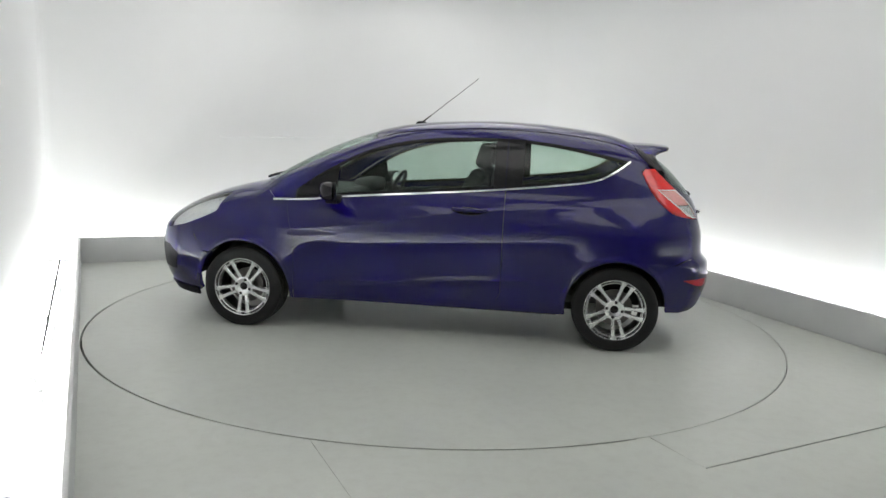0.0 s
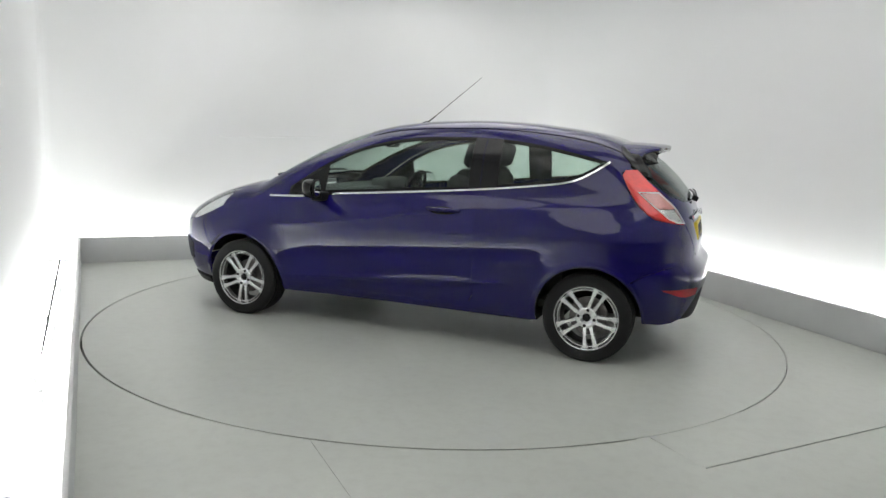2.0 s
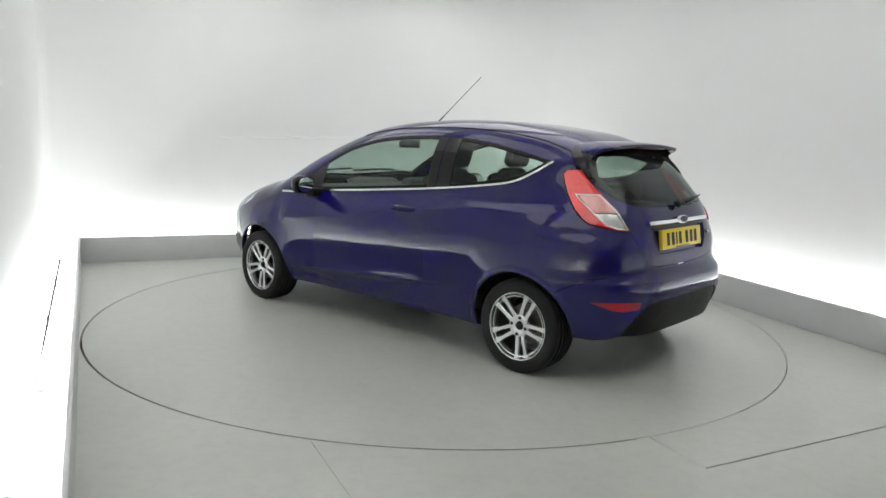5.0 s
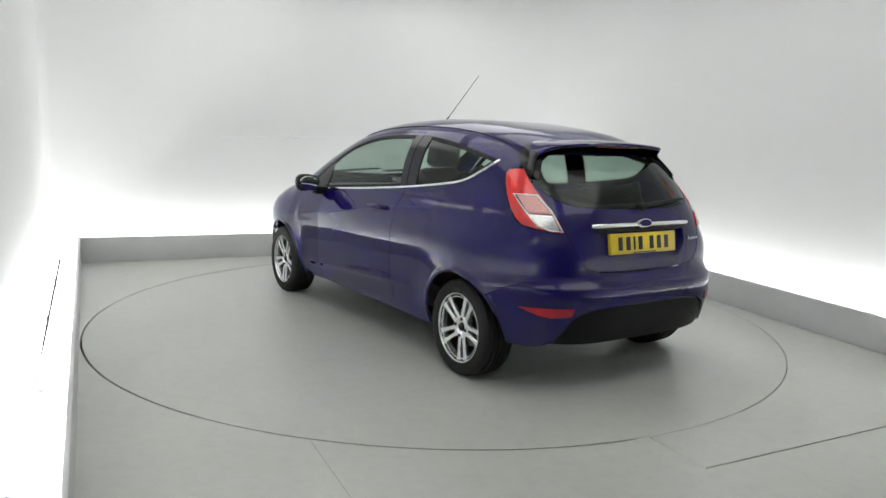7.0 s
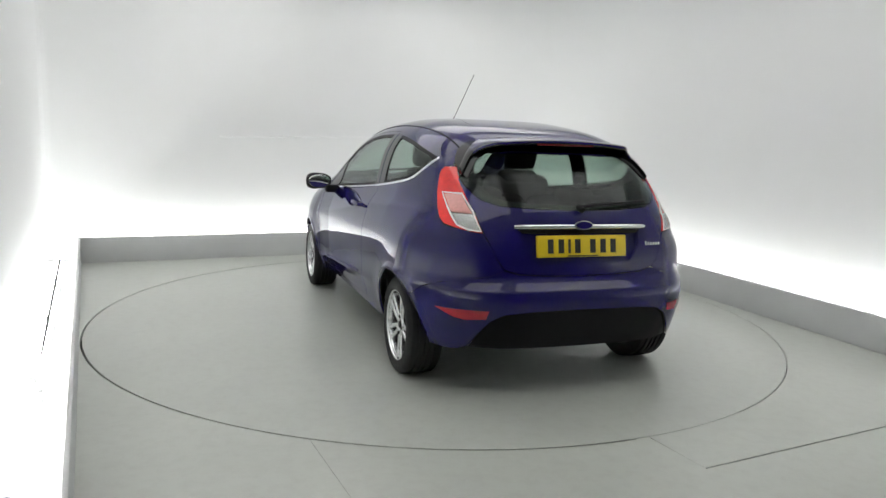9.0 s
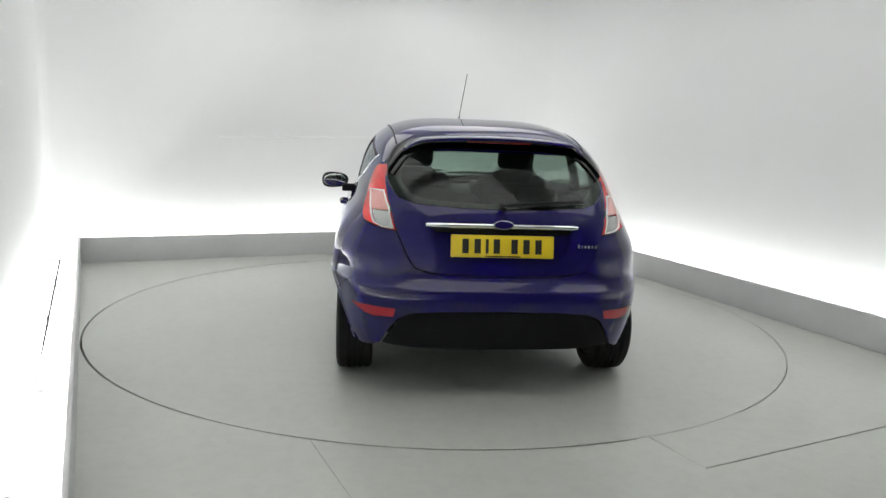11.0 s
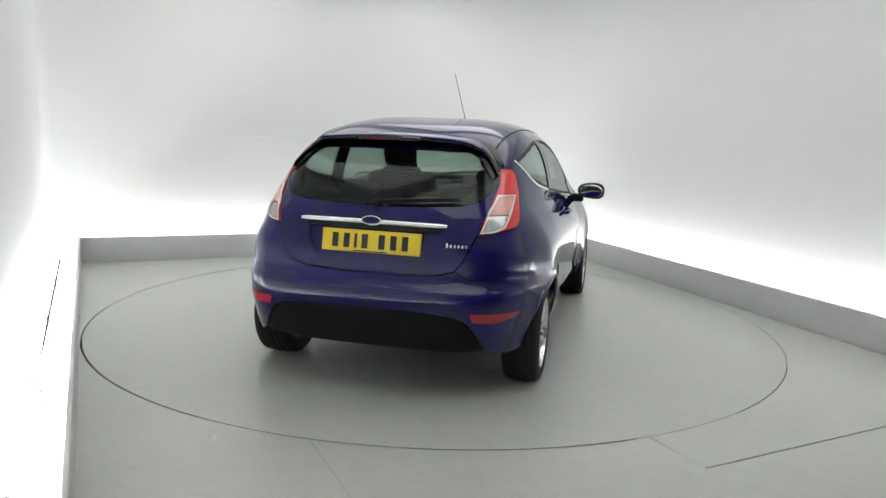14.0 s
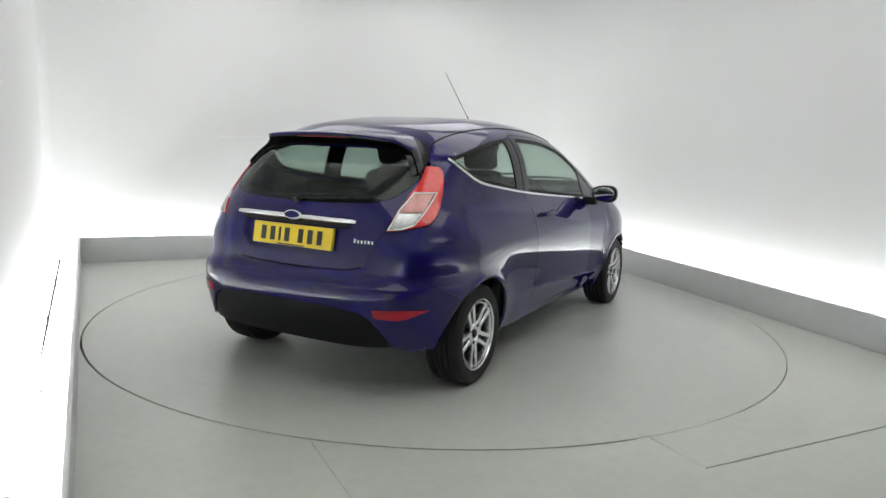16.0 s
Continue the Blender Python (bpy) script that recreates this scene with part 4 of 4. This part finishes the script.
    for k in range(5):
        z = 0.33 + 0.05 * k
        skin("grille_bar", flank, [(mid - 0.40, z), (mid + 0.40, z), (mid + 0.40, z + 0.014), (mid - 0.40, z + 0.014)], [], CHROME if k == 4 else BLACK, bumper, "", off=-0.012, thick=0.012, step=0.05, gap=0)
    front = on_deck([(-1.925, 0.001)] + HOOD_EDGE[:4:-1])
    low = side([(-1.872, 0.632), (-1.93, 0.650)]) + [(mid, 0.664)]
    brow = front + low
    brow = brow[1:-1] + [(mid, 0.664)] + [(2 * mid - s, z) for s, z in brow[1:-1][::-1]] + [(mid, front[0][1])]
    skin("nose_panel", flank, brow, [], PAINT, car, step=0.03)
    splitter = side([(-1.62, 0.215), (-1.85, 0.225)]) + [(mid, 0.225), (mid, 0.17)] + side([(-1.85, 0.17), (-1.62, 0.165)])
    for flip in (False, True):
        skin("splitter", flank, splitter, [], BLACK, bumper, "black lower lip", off=0.01, thick=0.014, flip=flip)
        fog = side([(-1.77, 0.455), (-1.86, 0.51), (-1.95, 0.515), (-1.97, 0.34), (-1.80, 0.335)])
        skin("fog_lamp", flank, fog, [], BLACK, bumper, "black fog lamp surround", off=0.002, thick=0.01, flip=flip)
    # floor pan
    bm = bmesh.new()
    box(bm, (-1.55, -0.50, 0.18), (1.05, 0.50, 0.30), 0.03)
    box(bm, (1.00, -0.50, 0.24), (1.70, 0.50, 0.36), 0.03)
    box(bm, (-0.89, -0.735, 0.19), (0.89, 0.735, 0.28), 0.02)
    part("floor_pan", bm, UNDER, car, "dark underbody")
    bm = bmesh.new()
    box(bm, (1.50, -0.45, 0.235), (1.74, 0.30, 0.36), 0.05)
    part("exhaust_box", bm, UNDER, car, "dark silencer")


def build_cabin(car):
    bm = bmesh.new()
    box(bm, (-1.05, -0.70, 0.28), (1.30, 0.70, 0.33), 0.01)
    part("cabin_floor", bm, TRIM, car, "dark cabin carpet")
    bm = bmesh.new()
    soft_box(bm, (-1.12, -0.68, 0.60), (-0.62, 0.68, 0.92), 0.07)
    soft_box(bm, (-0.78, 0.18, 0.86), (-0.60, 0.60, 0.98), 0.05)
    soft_box(bm, (-0.75, -0.14, 0.30), (-0.30, 0.14, 0.70), 0.05)
    part("dashboard", bm, TRIM, car, "dark grey dashboard with instrument hood")
    # steering wheel on the car's right
    bm = bmesh.new()
    ring = [(0.185 + 0.016 * math.cos(a), 0.016 * math.sin(a)) for a in np.linspace(0, 2 * math.pi, 11)[:-1]]
    lathe(bm, ring, 40, True)
    box(bm, (-0.18, -0.012, -0.02), (0.18, 0.012, 0.02), 0.008)
    box(bm, (-0.02, -0.012, -0.18), (0.02, 0.012, 0.0), 0.008)
    box(bm, (-0.06, -0.03, -0.06), (0.06, 0.02, 0.06), 0.02)
    bmesh.ops.transform(bm, matrix=pose(-0.47, 0.36, 0.87, 0, 0, 90) @ pose(0, 0, 0, 24), verts=bm.verts)
    part("steering_wheel", bm, BLACK, car, "black steering wheel")
    # front seats and rear bench
    for y in (-0.345, 0.345):
        bm = bmesh.new()
        soft_box(bm, (-0.35, y - 0.25, 0.36), (0.18, y + 0.25, 0.56), 0.07, Matrix.Identity(4))
        seat = part("front_seat", bm, FABRIC, car, "charcoal fabric front seat")
        bm = bmesh.new()
        lean = pose(0.12, y, 0.48, 0, 16, 0)
        soft_box(bm, (-0.07, -0.25, 0.0), (0.07, 0.25, 0.62), 0.06, lean)
        soft_box(bm, (-0.06, -0.15, 0.50), (0.06, 0.15, 0.66), 0.055, lean)
        soft_box(bm, (-0.09, -0.25, 0.05), (0.02, -0.16, 0.50), 0.04, lean)
        soft_box(bm, (-0.09, 0.16, 0.05), (0.02, 0.25, 0.50), 0.04, lean)
        part("backrest", bm, FABRIC, seat)
        bm = bmesh.new()
        soft_box(bm, (-0.05, -0.118, 0.67), (0.05, 0.118, 0.85), 0.045, lean)
        part("headrest", bm, FABRIC, seat)
        for dy in (-0.06, 0.06):
            bm = bmesh.new()
            tube(bm, [lean @ Vector((0, dy, 0.58)), lean @ Vector((0, dy, 0.70))], 0.006, 8)
            part("headrest_post", bm, CHROME, seat, "steel headrest post")
    bm = bmesh.new()
    soft_box(bm, (0.52, -0.60, 0.36), (1.02, 0.60, 0.56), 0.07)
    bench = part("rear_bench", bm, FABRIC, car, "charcoal fabric rear bench")
    for y in (-0.31, 0.31):
        bm = bmesh.new()
        lean = pose(0.98, y, 0.50, 0, 20, 0)
        soft_box(bm, (-0.06, -0.295, 0.0), (0.06, 0.295, 0.53), 0.05, lean)
        part("backrest", bm, FABRIC, bench)
        bm = bmesh.new()
        soft_box(bm, (-0.05, -0.13, 0.47), (0.05, 0.13, 0.58), 0.045, lean)
        part("headrest", bm, FABRIC, bench)
    bm = bmesh.new()
    box(bm, (1.22, -0.55, 0.925), (1.66, 0.55, 0.945), 0.006)
    part("parcel_shelf", bm, TRIM, car, "dark parcel shelf")
    # lining under the roof
    xs, ys = seam_line(-0.35, 1.38, 16)
    lin = [(x, -y + 0.02) for x, y in zip(xs, ys)] + [(x, y - 0.02) for x, y in zip(xs, ys)][::-1]
    skin("headlining", deck, lin, [], LINING, car, "pale grey headlining", off=-0.030, thick=0.006, step=0.08, gap=0)
    for flip in (False, True):
        card = [(-0.85, 0.33), (0.47, 0.33), (0.47, 0.985), (-0.04, 0.94), (-0.6, 0.895), (-0.85, 0.87)]
        skin("door_card", flank, card, [], TRIM, car, "dark grey inner door card", off=-0.05, thick=0.01, step=0.08, flip=flip, gap=0)
        card = side([(0.50, 0.30), (0.89, 0.30), (0.95, 0.62), (1.2, 0.66), (1.2, 1.10), (1.05, 1.065), (0.88, 1.035), (0.50, 0.99)])
        skin("rear_side_card", flank, card, [], TRIM, car, "dark grey rear side trim", off=-0.05, thick=0.01, step=0.08, flip=flip, gap=0)
    bm = bmesh.new()
    soft_box(bm, (-0.50, -0.11, 1.235), (-0.47, 0.11, 1.295), 0.012)
    tube(bm, [(-0.49, 0, 1.28), (-0.46, 0, 1.345)], 0.008, 8)
    part("cabin_mirror", bm, BLACK, car, "black rear-view mirror")


def build_wheel(car):
    """A wheel whose outer face looks to -y."""
    bm = bmesh.new()
    R = TYRE_R
    tread = []
    for i, (y0, y1) in enumerate(((-0.082, -0.052), (-0.043, -0.018), (-0.009, 0.009), (0.018, 0.043), (0.052, 0.082))):
        tread += [(R - 0.009 if i else R - 0.010, y0 - 0.0005), (R - (0.003 if i in (0, 4) else 0), y0 + 0.001), (R - (0.003 if i in (0, 4) else 0), y1 - 0.001), (R - 0.009, y1 + 0.0005)]
    prof = [(0.189, -0.086), (0.203, -0.098), (0.238, -0.1005), (0.256, -0.096), (0.266, -0.089)] + tread[1:-1] + [(0.266, 0.089), (0.256, 0.096), (0.238, 0.1005), (0.203, 0.098), (0.189, 0.086)]
    lathe(bm, prof, 72)
    wheel = part("wheel", bm, RUBBER, car, "black tyre on a silver alloy wheel")
    bm = bmesh.new()
    lathe(bm, [(0.206, -0.083), (0.210, -0.090), (0.208, -0.094), (0.203, -0.093), (0.200, -0.086), (0.197, -0.076), (0.190, -0.075), (0.188, -0.085), (0.183, -0.084), (0.180, -0.076), (0.178, -0.05)], 64)
    rim = part("rim", bm, ALLOY, wheel, "silver rim edge")
    bm = bmesh.new()
    lathe(bm, [(0.195, -0.085), (0.178, -0.045), (0.175, 0.06), (0.19, 0.088), (0.206, 0.090)], 64)
    part("barrel", bm, DARK_ALLOY, wheel, "dark wheel barrel")
    # five twin spokes
    for k in range(5):
        for s in (-1, 1):
            bm = bmesh.new()
            rows = []
            for r, c, w, y, d in ((0.050, 0.0180, 0.0150, -0.070, 0.030), (0.078, 0.0215, 0.0138, -0.076, 0.026), (0.13, 0.0272, 0.0122, -0.080, 0.022), (0.170, 0.0320, 0.0150, -0.083, 0.022), (0.194, 0.0340, 0.0240, -0.085, 0.022)):
                rows.append([bm.verts.new((s * c + dx, yy, r)) for dx, yy in ((-w, y + d), (-w, y + 0.005), (-w * 0.72, y), (w * 0.72, y), (w, y + 0.005), (w, y + d))])
            for a, b in zip(rows, rows[1:]):
                for j in range(5):
                    bm.faces.new((a[j], a[j + 1], b[j + 1], b[j]))
                bm.faces.new((a[5], a[0], b[0], b[5]))
            bm.faces.new(rows[0])
            bm.faces.new(rows[-1][::-1])
            bmesh.ops.transform(bm, matrix=Matrix.Rotation(radians(72 * k + 180), 4, "Y"), verts=bm.verts)
            part("spoke", bm, ALLOY, wheel)
    bm = bmesh.new()
    lathe(bm, [(0.0, -0.066), (0.026, -0.067), (0.034, -0.073), (0.058, -0.0765), (0.067, -0.0750), (0.072, -0.068), (0.072, -0.035)], 40)
    part("hub", bm, ALLOY, wheel)
    bm = bmesh.new()
    lathe(bm, [(0.0, -0.076), (0.017, -0.076), (0.023, -0.073), (0.024, -0.062)], 28)
    part("centre_cap", bm, GLOSS_BLACK, wheel, "dark centre cap")
    for k in range(4):
        bm = bmesh.new()
        lathe(bm, [(0.0, -0.080), (0.0085, -0.080), (0.0110, -0.0785), (0.0115, -0.066)], 6)
        bmesh.ops.transform(bm, matrix=Matrix.Rotation(radians(90 * k + 20), 4, "Y") @ pose(0.052, 0, 0), verts=bm.verts)
        part("wheel_nut", bm, DARK_ALLOY, wheel, "dark steel wheel nut")
    bm = bmesh.new()
    lathe(bm, [(0.0, -0.02), (0.07, -0.02), (0.07, -0.005), (0.125, -0.005), (0.125, 0.012), (0.0, 0.012)], 48)
    part("brake_disc", bm, STEEL, wheel, "steel brake disc")
    # rim diameter against the tyre
    for piece in wheel.children:
        for v in piece.data.vertices:
            v.co.x *= 0.945
            v.co.z *= 0.945
    return wheel


def build_car():
    car = tagged(new("car"), "deep violet-blue three-door hatchback parked on the turntable", "car")
    for flip in (False, True):
        build_side(car, flip)
    build_tail(car)
    build_top(car)
    build_cabin(car)
    wheel = build_wheel(car)
    wheel.matrix_basis = pose(HUB_F, -0.790, HUB_Z - 0.004)
    copy_thing(wheel, pose(HUB_R, -0.730, HUB_Z, 0, -11, 0))
    copy_thing(wheel, pose(HUB_F, 0.790, HUB_Z - 0.004, 0, 31, 180))
    copy_thing(wheel, pose(HUB_R, 0.730, HUB_Z, 0, 8, 180))
    return car


car = build_car()


def motions():
    rows = [(0, -8.70), (2, -22.08), (4, -35.57), (6.5, -52.75), (9, -70.12), (12, -90.95), (14, -104.80), (16, -118.65)]
    walk(turntable, [(t, pose(0, 0, 0, 0, 0, a)) for t, a in rows])
    walk(car, [(t, pose(0, 0, 0, 0, 0, a) @ pose(*CAR_OFF, 0)) for t, a in rows])


motions()
